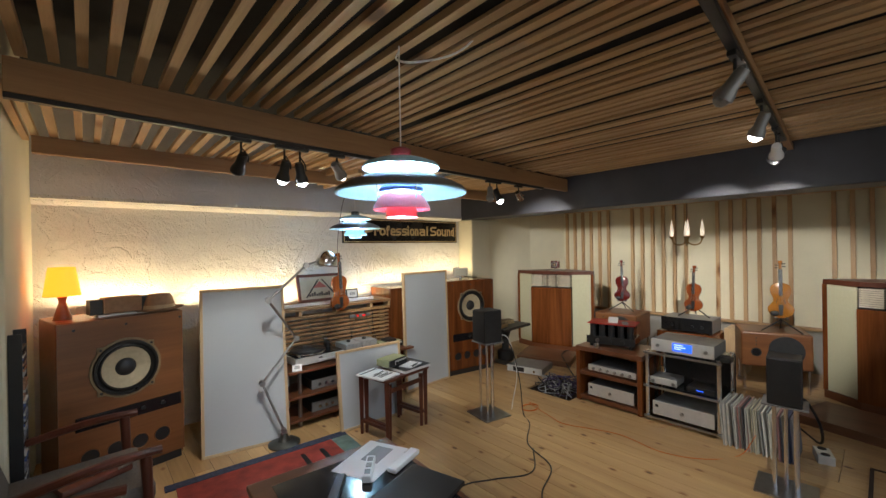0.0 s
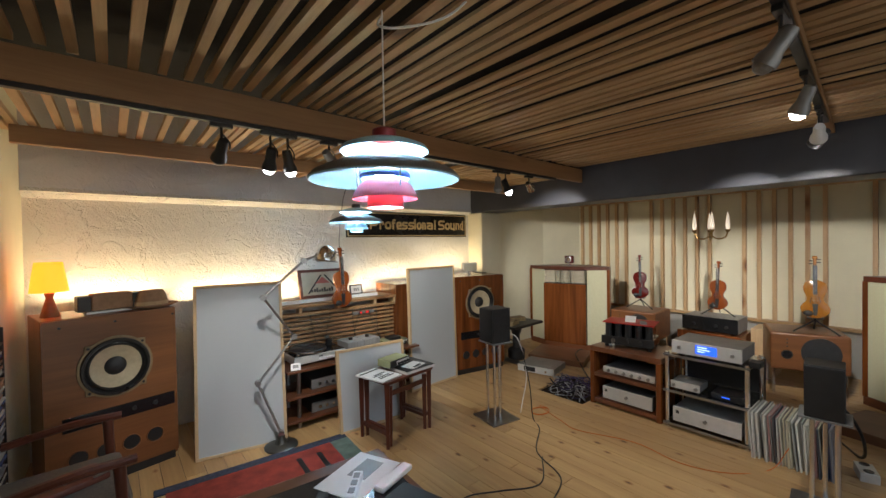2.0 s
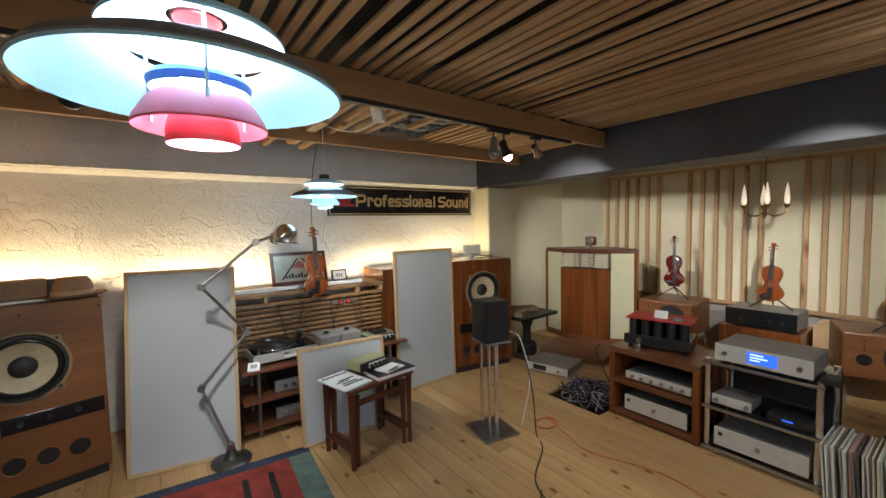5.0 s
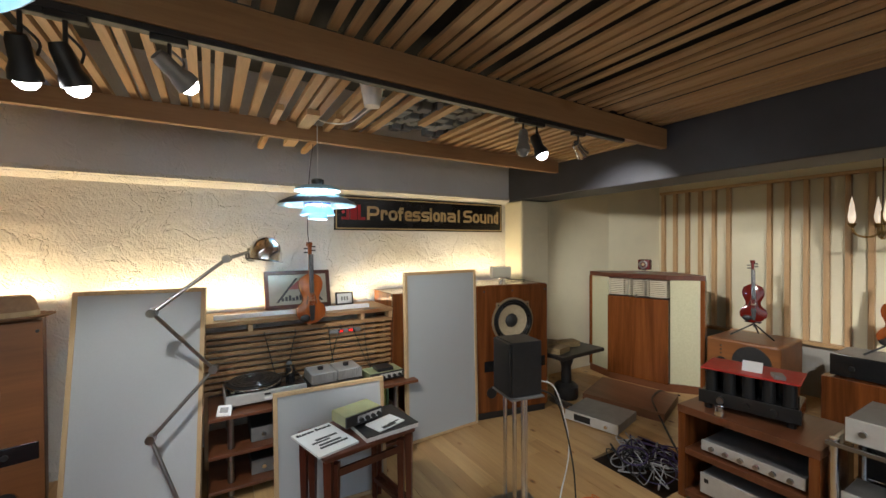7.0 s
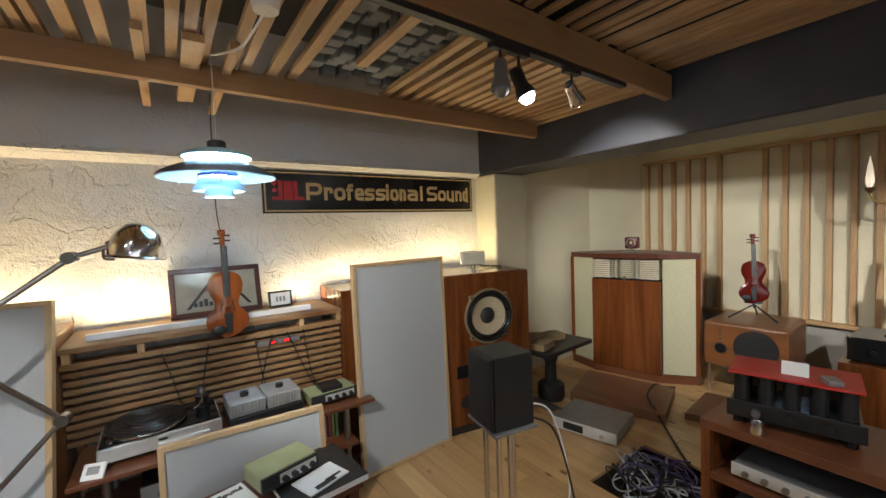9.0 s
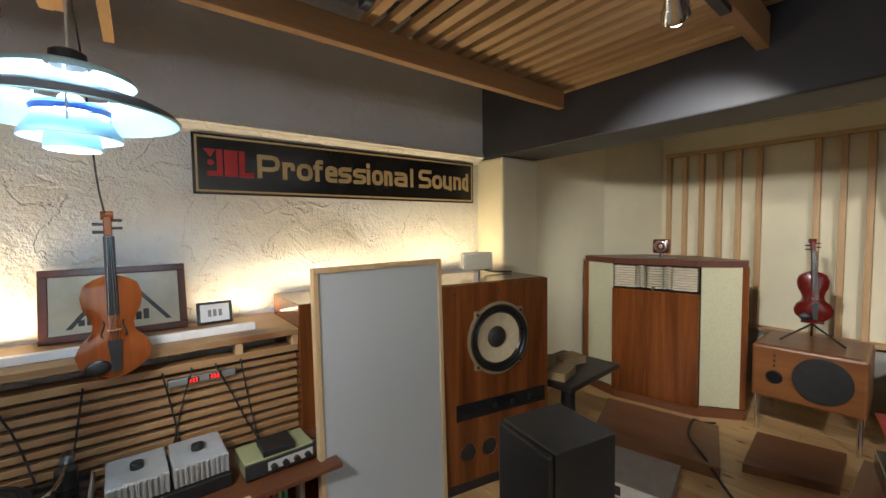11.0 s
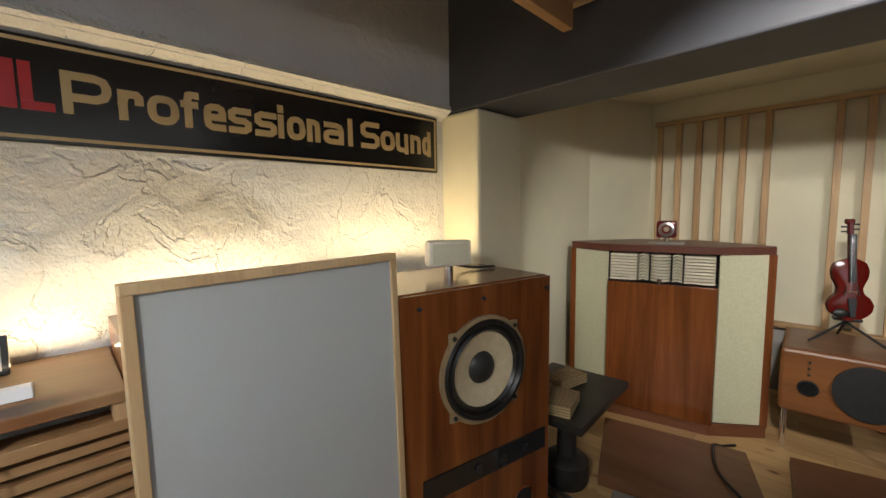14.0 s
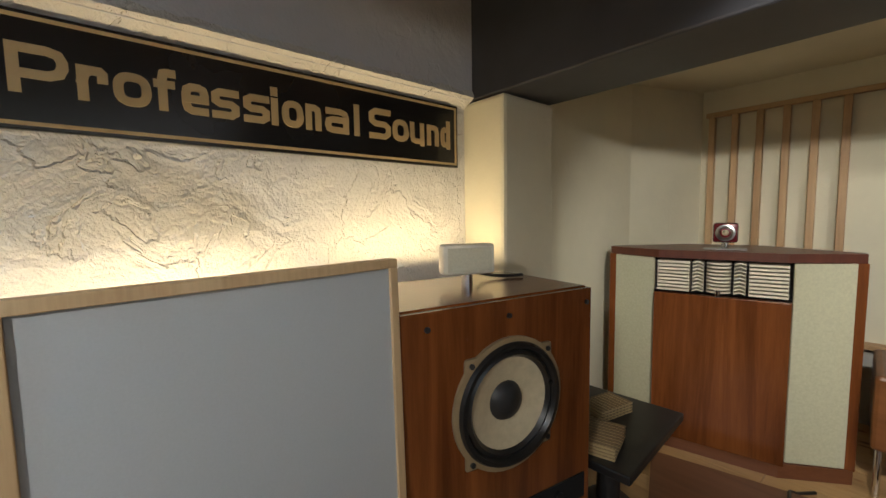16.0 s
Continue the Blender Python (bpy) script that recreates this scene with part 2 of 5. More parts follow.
def tube(bm, pts, r, seg=8, steps=6):
    """A round cable along a smooth line through pts."""
    P = [Vector(p) for p in pts]
    P = [P[0] * 2 - P[1]] + P + [P[-1] * 2 - P[-2]]
    line = []
    for i in range(1, len(P) - 2):
        for k in range(steps):
            u = k / steps
            a, b, c, d = P[i - 1:i + 3]
            line.append(0.5 * (2 * b + (c - a) * u + (2 * a - 5 * b + 4 * c - d) * u * u + (3 * b - a - 3 * c + d) * u ** 3))
    line.append(P[-2])
    rings = []
    for i, p in enumerate(line):
        d = (line[min(i + 1, len(line) - 1)] - line[max(i - 1, 0)]).normalized()
        s = d.cross(Vector((0.13, 0.29, 1))).normalized()
        u = d.cross(s)
        rings.append([bm.verts.new(p + r * (math.cos(2 * math.pi * k / seg) * s + math.sin(2 * math.pi * k / seg) * u)) for k in range(seg)])
    for a, b in zip(rings, rings[1:]):
        for k in range(seg):
            bm.faces.new((a[k], a[(k + 1) % seg], b[(k + 1) % seg], b[k]))
    return bm


def mesh_of(name, bm, material, smooth=False):
    bmesh.ops.recalc_face_normals(bm, faces=bm.faces)
    me = bpy.data.meshes.new(name)
    bm.to_mesh(me)
    bm.free()
    me.materials.append(material)
    if smooth:
        me.polygons.foreach_set("use_smooth", [True] * len(me.polygons))
        me.set_sharp_from_angle(angle=radians(40))
    return me


def part(name, bm, material, parent, label="", smooth=False, m=None):
    ob = new(name, mesh_of(name, bm, material, smooth))
    ob.parent = parent
    if m is not None:
        ob.matrix_basis = m
    return tagged(ob, label)


def thing(name, m, label, category, group=""):
    ob = new(name)
    ob.empty_display_size = 0.05
    ob.matrix_basis = m
    return tagged(ob, label, category, group)


def solid(name, bm, material, label, category, group="", smooth=False, m=None, kind=""):
    ob = new(name, mesh_of(name, bm, material, smooth))
    if m is not None:
        ob.matrix_basis = m
    return tagged(ob, label, category, group, kind)


def structure(name, bm, material, label, category="wall"):
    return solid(name, bm, material, label, category, kind="structure")


# ---- the room ----
XW, YN, YS, XE = -0.17, 4.165, -2.0, 6.42
structure("wall_north", box(start(), (XW, YN, -0.05), (4.193, YN + 0.15, 1.935)), PLASTER, "white rough-trowelled plaster wall")
structure("wall_north_upper", box(start(), (XW, 4.105, 1.935), (4.193, YN + 0.15, 2.8)), PLASTER_UP, "grey plaster band above the rough wall")
# unpainted lip under the band, its upper edge ragged where the grey paint stops
bm = start()
rl = random.Random(21)
n = 220
rows_ = []
for i in range(n + 1):
    x = XW + (4.19 - XW) * i / n
    rows_.append([bm.verts.new((x, y, z)) for y, z in ((YN + 0.01, 1.900), (YN - 0.02 + rl.uniform(-0.003, 0.003), 1.915), (4.088 + rl.uniform(-0.004, 0.003), 1.948), (4.096, 1.974 + rl.uniform(-0.007, 0.008)), (4.13, 1.974))])
for p, q in zip(rows_, rows_[1:]):
    for k in range(4):
        bm.faces.new((p[k], p[k + 1], q[k + 1], q[k]))
structure("trim", bm, PLASTER, "white rough plaster lip under the grey band", "trim")
structure("column", box(start(), (4.193, 3.9, -0.05), (4.585, 4.315, 1.935), 0.02), CREAM, "cream plastered column under the beam", "column")
structure("beam", box(start(), (4.193, YS, 1.937), (4.585, 4.315, 2.8), 0.01), BLACKPAINT, "black painted ceiling beam", "beam")
structure("wall_alcove", box(start(), (4.585, 4.03, -0.05), (5.75, 4.3, 2.6)), CREAM, "cream alcove side wall")
structure("wall_alcove_corner", prism(start(), [(5.75, 4.03), (6.42, 3.78), (6.6, 4.3), (5.75, 4.3)], -0.05, 2.6), CREAM, "cream angled alcove corner wall")
structure("wall_east", box(start(), (XE, YS - 0.15, -0.05), (XE + 0.15, 3.78, 2.6)), CREAM, "cream back wall behind the slats")
structure("wall_west", box(start(), (XW - 0.12, 2.85, -0.05), (XW, YN + 0.15, 2.8), 0.015), CREAM, "cream plaster side wall")
structure("wall_west_return", box(start(), (-1.5, 2.85, -0.05), (XW - 0.12, 3.0, 2.8)), CREAM, "cream plaster return wall")
structure("wall_west_rear", box(start(), (-1.65, YS - 0.15, -0.05), (-1.5, 3.0, 2.8)), CREAM, "cream plaster rear wall")
# south wall, out of view; its window opening is assumed for the fill light
bm = start()
box(bm, (-1.5, YS - 0.15, -0.05), (-0.1, YS, 2.8))
box(bm, (3.3, YS - 0.15, -0.05), (XE, YS, 2.8))
box(bm, (-0.1, YS - 0.15, -0.05), (3.3, YS, 0.6))
box(bm, (-0.1, YS - 0.15, 2.3), (3.3, YS, 2.8))
structure("wall_south", bm, CREAM, "unseen cream wall with an assumed window opening")
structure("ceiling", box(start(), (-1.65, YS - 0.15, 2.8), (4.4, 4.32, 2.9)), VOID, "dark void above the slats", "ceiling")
structure("ceiling_alcove", box(start(), (4.586, YS - 0.15, 2.3), (6.6, 4.3, 2.4)), CREAM, "cream alcove ceiling", "ceiling")

# slatted ceiling in one mesh
rnd = random.Random(4)
bm = start()
x = -0.15
while x < 4.14:
    w = rnd.uniform(0.028, 0.04) if x < 1.5 else rnd.uniform(0.036, 0.05)
    z = 2.222 + rnd.uniform(0, 0.006)
    if not 2.36 < x < 2.8:
        y1 = 3.42 + rnd.uniform(0, 0.012)
        box(bm, (x, 2.242 + 0.0472 * x, z), (min(x + w, 4.185), y1, z + 0.028))
    elif 2.5 < x < 2.56:
        box(bm, (x, 2.242 + 0.0472 * x, z), (x + w, 3.0, z + 0.028))
    x += w + (rnd.choice((0.016, 0.05, 0.075)) if x < 2.8 else rnd.uniform(0.026, 0.05))
for x, y1 in ((1.712, 3.965), (1.865, 3.80), (1.90, 3.79), (2.02, 3.99)):
    box(bm, (x, 3.0, 2.19), (x + 0.036, y1, 2.2205))
x = -1.45
while x < 4.14:
    w = rnd.uniform(0.03, 0.038) if x < 1.1 else rnd.uniform(0.036, 0.05)
    z = 2.29 + rnd.uniform(0, 0.02)
    box(bm, (x, YS + 0.02, z), (min(x + w, 4.185), 2.20 + 0.0472 * max(x, 0.0) + rnd.uniform(0, 0.02), z + (0.03 if x < 1.1 else 0.014)))
    x += w + (rnd.uniform(0.045, 0.07) if x < 1.1 else (0.07 if rnd.random() < 0.16 else rnd.uniform(0.014, 0.042)))
structure("ceiling_slats", bm, PINE_Y, "pine ceiling slats with uneven gaps", "ceiling")
for y, z, x1, h, turn, lab in ((3.27, 2.121, 4.03, 0.1, 1.2, "pine rafter along the plaster wall"), (2.21, 2.15, 4.19, 0.135, 2.7, "pine rafter with a black lamp track"), (0.24, 2.245, 4.19, 0.042, 3.2, "pine rafter with a black lamp track")):
    r = structure("rafter", box(start(), (-0.1, -0.022, z), (x1 + 0.1, 0.022, z + h), 0.003), PINE_X, lab, "rafter")
    r.matrix_basis = pose(0, y, 0, 0, 0, turn)
    if y < 3:
        r = structure("track", box(start(), (-0.1, -0.017, z - 0.022), (3.7, 0.017, z - 0.0005), 0.002), BLACK, "black lamp track", "track")
        r.matrix_basis = pose(0, y, 0, 0, 0, turn)
solid("foam_panel", box(start(), (2.36, 2.5, 2.31), (2.95, 3.3, 2.33)), FOAM, "grey acoustic foam panel above the slats", "foam")
fp = bpy.data.objects["foam_panel"]
for i in range(7):
    for j in range(9):
        h = rnd.uniform(0.02, 0.07)
        part("foam_block", box(start(), (2.37 + i * 0.083, 2.51 + j * 0.087, 2.309 - h), (2.37 + i * 0.083 + 0.066, 2.51 + j * 0.087 + 0.068, 2.309), 0.006), FOAM, fp)
sl = thing("slat_rack", Matrix(), "pine slat diffuser standing on the back wall", "wall slats")
for g in range(5):
    for i in range(6):
        y = 3.70 - g * 1.11 - i * 0.147
        part("slat", box(start(), (6.365, y - 0.02, 0.535), (6.412, y + 0.02, 2.09), 0.003), PINE_Z, sl)
part("rail", box(start(), (6.365, YS + 0.02, 2.091), (6.412, 3.74, 2.125), 0.003), PINE_Y, sl)
part("sill", box(start(), (6.33, YS + 0.02, 0.50), (6.412, 3.60, 0.534), 0.004), PINE_Y, sl)
structure("wainscot", box(start(), (6.395, YS + 0.02, 0.0), (6.418, 3.60, 0.498)), plain("grey_board", (0.36, 0.35, 0.32), 0.7, 0, 0.1, 3), "grey boarding under the wall slats", "wall panel")

# ---- things ----


def woofer(parent, c, r):
    """A 38 cm driver facing -y at c."""
    m = Matrix.Translation(c) @ Matrix.Rotation(radians(90), 4, "X")
    bm = lathe(start(), [(r * 0.93, 0), (r * 1.0, 0.0), (r * 1.0, 0.012), (r * 0.93, 0.014)], m, 40, True)
    for a in range(4):
        q = radians(45 + 90 * a)
        p = m @ Vector((r * 0.94 * math.cos(q), r * 0.94 * math.sin(q), 0))
        box(bm, (p.x - 0.028, p.y - 0.011, p.z - 0.028), (p.x + 0.028, p.y, p.z + 0.028), 0.008)
    fr = part("driver_frame", bm, GOLDRIM, parent, "tan gasket ring with four lugs", True)
    for a in range(4):
        q = radians(45 + 90 * a)
        p = m @ Vector((r * 1.0 * math.cos(q), r * 1.0 * math.sin(q), 0.012))
        part("bolt", rod(start(), p, p + Vector((0, -0.006, 0)), 0.008), BLACK, fr)
    part("surround", lathe(start(), [(r * 0.94, 0.010), (r * 0.90, 0.026), (r * 0.84, 0.026), (r * 0.80, 0.012), (r * 0.74, 0.018), (r * 0.69, 0.006)], m, 48), RUBBER, parent, "glossy black rubber surround", True)
    part("cone", lathe(start(), [(r * 0.69, 0.006), (r * 0.5, -0.006), (r * 0.3, -0.016)], m, 48), CONE, parent, "pale paper cone", True)
    part("dust_cap", lathe(start(), [(r * 0.3, -0.016), (r * 0.26, -0.003), (r * 0.15, 0.006), (0, 0.009)], m, 32), CHARCOAL, parent, "dark dust cap", True)


def studio_speaker(m, wz, label, material, w, h):
    d = 0.46
    s = thing("floor_speaker", m, label, "speaker", "pair of large studio speakers")
    bm = box(start(), (-w / 2, 0.02, 0.03), (w / 2, d, h), 0.006)
    part("cabinet_body", bm, material, s)
    bm = start()
    # baffle with a round hole behind the driver
    rr, up, dn, sd = 0.17, h - 0.004 - wz, wz - 0.06, w / 2 - 0.002
    angles = sorted([2 * math.pi * (i + 0.5) / 44 - math.pi for i in range(44)] + [math.atan2(z, x) for z in (up, -dn) for x in (-sd, sd)])
    n = len(angles)
    outer = []
    for a in angles:
        k = 1 / max(abs(math.cos(a)) / sd, math.sin(a) / up, -math.sin(a) / dn)
        outer.append((k * math.cos(a), k * math.sin(a), rr * math.cos(a), rr * math.sin(a)))
    vo = [bm.verts.new((x, 0.0, wz + z)) for x, z, _, _ in outer]
    vi = [bm.verts.new((x, 0.0, wz + z)) for _, _, x, z in outer]
    vd = [bm.verts.new((x, 0.019, wz + z)) for _, _, x, z in outer]
    for i in range(n):
        j = (i + 1) % n
        bm.faces.new((vo[i], vo[j], vi[j], vi[i]))
        bm.faces.new((vi[i], vi[j], vd[j], vd[i]))
    for i in range(n):
        j = (i + 1) % n
        e0, e1 = (bm.verts.new((outer[k][0], 0.019, wz + outer[k][1])) for k in (i, j))
        bm.faces.new((vo[i], vo[j], e1, e0))
    bmesh.ops.remove_doubles(bm, verts=bm.verts, dist=0.0001)
    part("baffle", bm, material, s)
    woofer(s, (0, -0.001, wz), 0.2)
    part("control_panel", box(start(), (-0.27, -0.004, 0.40), (0.33, 0.004, 0.49), 0.003), BLACKGLOSS, s, "black control strip")
    for i in range(3):
        part("knob", rod(start(), (-0.03 + i * 0.12, -0.002, 0.445), (-0.03 + i * 0.12, -0.016, 0.445), 0.014), BLACK, s)
    for i in range(4):
        x = -0.20 + i * 0.135
        ring = part("port", lathe(start(), [(0.046, 0.0), (0.05, 0.004), (0.053, 0.0)], Matrix.Translation((x, -0.001, 0.22)) @ Matrix.Rotation(radians(90), 4, "X"), 28), material, s, "", True)
        part("port_opening", rod(start(), (x, -0.002, 0.22), (x, 0.0, 0.22), 0.046, None, 28), BLACK, ring, "black round bass port")
    part("plinth", box(start(), (-w / 2 + 0.02, 0.01, 0.0), (w / 2 - 0.02, d - 0.02, 0.058)), BLACK, s)
    for q in (-0.27, 0.0, 0.33):
        part("screw", rod(start(), (q, 0.001, h - 0.05), (q, -0.006, h - 0.05), 0.008), BLACK, s)
    return s


studio_speaker(pose(0.322, 3.475, 0, 0, 0, 13), 0.755, "large teak studio speaker with a 38 cm woofer", TEAK, 0.70, 1.1)
studio_speaker(pose(3.65, 3.412, 0, 0, 0, -10), 0.82, "large walnut studio speaker with four bass ports", WALNUT, 0.71, 1.131)


def acoustic_panel(bl, br, h, lean, label):
    """A framed cloth panel whose foot runs from bl to br; lean: metres back at the top."""
    bl, br = Vector((*bl, 0)), Vector((*br, 0))
    w = (br - bl).length
    m = Matrix.Translation(bl) @ Matrix.Rotation(math.atan2(br.y - bl.y, br.x - bl.x), 4, "Z") @ Matrix.Rotation(-math.asin(lean / h), 4, "X")
    p = thing("acoustic_panel", m, label, "acoustic panel", "framed cloth panels")
    f = 0.022
    part("rail", box(start(), (0, 0, 0.002), (w, 0.034, f), 0.002), BEECH, p)
    part("rail", box(start(), (0, 0, h - f), (w, 0.034, h), 0.002), BEECH, p)
    part("stile", box(start(), (0, 0, f), (f, 0.034, h - f), 0.002), BEECH, p)
    part("stile", box(start(), (w - f, 0, f), (w, 0.034, h - f), 0.002), BEECH, p)
    part("cloth", box(start(), (f, 0.008, f), (w - f, 0.028, h - f)), GREYCLOTH, p, "taut grey cloth")
    return p


acoustic_panel((0.735, 3.355), (1.34, 3.235), 1.255, 0.21, "tall grey cloth panel in a pale frame, leaning back")
acoustic_panel((2.64, 3.395), (3.308, 3.44), 1.272, 0.03, "tall grey cloth panel in a pale wooden frame")
acoustic_panel((1.69, 3.03), (2.32, 3.00), 0.668, 0.07, "low grey cloth panel leaning behind the stool")


def corner_speaker(m, label):
    """Corner horn: front along local x, facing -y."""
    s = thing("corner_speaker", m, label, "speaker", "pair of corner horn speakers")
    plan = [(-0.58, 0.14), (-0.285, 0.0), (0.285, 0.0), (0.58, 0.14), (0.58, 0.2), (0.2, 0.56), (-0.2, 0.56), (-0.58, 0.2)]
    part("top_board", prism(start(), plan, 1.115, 1.16), REDWOOD, s, "dark walnut top")
    part("base_board", prism(start(), plan, 0.0, 0.075), WALNUT_X, s)
    inner = [(-0.53, 0.155), (-0.29, 0.05), (0.29, 0.05), (0.53, 0.155), (0.53, 0.21), (0.2, 0.54), (-0.2, 0.54), (-0.53, 0.21)]
    part("carcass", prism(start(), inner, 0.075, 0.91), CHARCOAL, s)
    back = [(-0.53, 0.17), (-0.3, 0.19), (0.3, 0.19), (0.53, 0.17), (0.53, 0.21), (0.2, 0.54), (-0.2, 0.54), (-0.53, 0.21)]
    part("horn_back", prism(start(), back, 0.91, 1.115), CHARCOAL, s)
    part("door", box(start(), (-0.305, -0.012, 0.07), (0.305, 0.03, 0.915), 0.004), WALNUT, s, "glossy red-brown walnut front panel")
    for q in (-1, 1):
        a = Vector((q * 0.31, 0.035, 0))
        b = Vector((q * 0.545, 0.135, 0))
        ang = math.atan2(b.y - a.y, b.x - a.x)
        mm = Matrix.Translation(a) @ Matrix.Rotation(ang if q > 0 else ang, 4, "Z")
        L = (b - a).length
        part("grille_cloth", box(start(), (0, -0.006 if q > 0 else -0.006, 0.078), (L, 0.006, 1.112), 0.002), GRILLE, s, "straw coloured grille cloth", False, mm)
        part("side_post", box(start(), (q * 0.565 - 0.02, 0.13, 0.075), (q * 0.565 + 0.02, 0.2, 1.115), 0.003), WALNUT, s)
    lens = part("acoustic_lens", box(start(), (-0.29, 0.11, 0.925), (0.29, 0.12, 1.105)), CHARCOAL, s)
    for k in range(9):
        z = 0.932 + k * 0.0195
        for x0, x1 in ((-0.29, -0.132), (0.132, 0.29)):
            part("lens_plate", box(start(), (x0, -0.006, z), (x1, 0.11, z + 0.0115)), LENS, lens)
        part("lens_plate", rod(start(), (0, 0.052, z), (0, 0.052, z + 0.010), 0.056, None, 24), LENS, lens, "", True)
        for q in (-1, 1):
            bm = start()
            prism(bm, [(0, 0), (0.026, 0.010), (0.052, 0), (0.052, 0.007), (0.026, 0.017), (0, 0.007)], -0.10, -0.004, pose(0.068 if q > 0 else -0.12, 0, z, 90))
            part("lens_plate", bm, LENS, lens)
    part("lens_post", rod(start(), (0, -0.004, 0.915), (0, -0.004, 0.95), 0.014), CHROME, s)
    return s


CR1 = pose(5.262, 3.325, 0, 0, 0, -77)
CR2 = pose(5.262, -0.13, 0, 0, 0, -103)
corner_speaker(CR1, "walnut corner horn speaker with straw grille cloth")
corner_speaker(CR2, "walnut corner horn speaker with straw grille cloth")
for q in (0, 1):
    pts = [(4.985, 3.53), (4.435, 3.325), (4.615, 2.65), (5.145, 2.83)]
    pts = [(x, 3.195 - y) for x, y in reversed(pts)] if q else pts
    b = solid("floor_board", prism(start(), pts, 0.0, 0.07), BROWNBOARD, "thick brown wooden board lying before the corner speaker", "board", "brown boards")

solid("floor_board", prism(start(), [(4.80, 2.60), (5.30, 2.66), (5.40, 2.25), (4.95, 2.22)], 0.0, 0.05), BROWNBOARD, "thick brown wooden board lying before the bass speaker", "board", "brown boards")
for x0, y0, x1, y1, r in ((4.235, 3.53, 4.23, 3.25, 0.012), (4.195, 3.50, 4.185, 3.27, 0.011), (4.160, 3.49, 4.145, 3.26, 0.009)):
    solid("metal_rod", rod(start(), (x0, y0, r), (x1, y1, r), r, None, 14), STEEL, "loose steel rod lying on the floor", "rod", "loose steel rods", True)

# tweeters on top of the speakers


def horn_tweeter(m):
    s = thing("horn_tweeter", m, "cream slot horn tweeter on a chrome post", "tweeter")
    part("horn_body", box(start(), (-0.095, -0.03, 0.04), (0.095, 0.03, 0.145), 0.012), plain("cream_enamel", (0.72, 0.69, 0.58), 0.4), s, "", True)
    part("horn_mouth", box(start(), (-0.08, -0.033, 0.052), (0.08, -0.028, 0.132), 0.002), plain("cream_mesh", (0.60, 0.57, 0.44), 0.7, 0, 0.08, 120, 0.5), s)
    part("post", rod(start(), (0, 0, 0.0), (0, 0, 0.045), 0.02), CHROME, s, "", True)
    return s


horn_tweeter(pose(3.72, 3.66, 1.131, 0, 0, -22))
solid("cable", tube(start(), [(3.80, 3.70, 1.17), (3.86, 3.71, 1.15), (3.93, 3.67, 1.14), (4.0, 3.64, 1.14)], 0.006), BLACK, "short black cable lying on the speaker", "cable", "", True)


def bullet_tweeter(m):
    s = thing("bullet_tweeter", m, "small dark red bullet tweeter on a chrome foot", "tweeter")
    part("foot", box(start(), (-0.1, -0.05, 0.0), (0.1, 0.05, 0.008), 0.002), STEEL, s)
    part("post", rod(start(), (0, 0, 0.008), (0, 0, 0.04), 0.018), CHROME, s, "", True)
    part("housing", box(start(), (-0.058, -0.035, 0.04), (0.058, 0.06, 0.15), 0.014), plain("wine_red", (0.12, 0.012, 0.016), 0.25), s, "", True)
    mm = Matrix.Translation((0, -0.036, 0.095)) @ Matrix.Rotation(radians(90), 4, "X")
    part("horn_ring", lathe(start(), [(0.042, 0), (0.046, 0.01), (0.036, 0.012), (0.012, -0.02)], mm, 28), STEEL, s, "", True)
    part("bullet", lathe(start(), [(0.02, -0.01), (0.014, 0.004), (0, 0.014)], mm, 20), CONE, s, "", True)


bullet_tweeter(CR1 @ pose(0.02, 0.16, 1.16))


# ---- sign ----
SG = thing("sign", pose(2.318, YN, 1.609), "long black sign with gold lettering and a thin gold border", "sign")
SW, SH = 1.808, 0.297
part("board", box(start(), (0, -0.024, 0), (SW, -0.002, SH), 0.003), SIGNBLACK, SG)
bm = start()
for lo, hi in (((0.012, 0.011), (SW - 0.012, 0.021)), ((0.012, SH - 0.021), (SW - 0.012, SH - 0.011)), ((0.012, 0.021), (0.022, SH - 0.021)), ((SW - 0.022, 0.021), (SW - 0.012, SH - 0.021))):
    box(bm, (lo[0], -0.027, lo[1]), (hi[0], -0.024, hi[1]))
part("border", bm, GOLD, SG)


def lettering(text, size, material, parent, m, width=None, label="", name="lettering"):
    cu = bpy.data.curves.new(name, "FONT")
    cu.body, cu.size, cu.extrude, cu.offset = text, size, 0.0015, size * 0.012
    tmp = bpy.data.objects.new(name, cu)
    scene.collection.objects.link(tmp)
    me = bpy.data.meshes.new_from_object(tmp.evaluated_get(bpy.context.evaluated_depsgraph_get()))
    bpy.data.objects.remove(tmp)
    xs = [v.co.x for v in me.vertices]
    if width:
        k, x0 = width / (max(xs) - min(xs)), min(xs)
        for v in me.vertices:
            v.co.x = (v.co.x - x0) * k
    me.materials.clear()
    me.materials.append(material)
    ob = new(name, me)
    ob.parent, ob.matrix_basis = parent, m
    return tagged(ob, label)


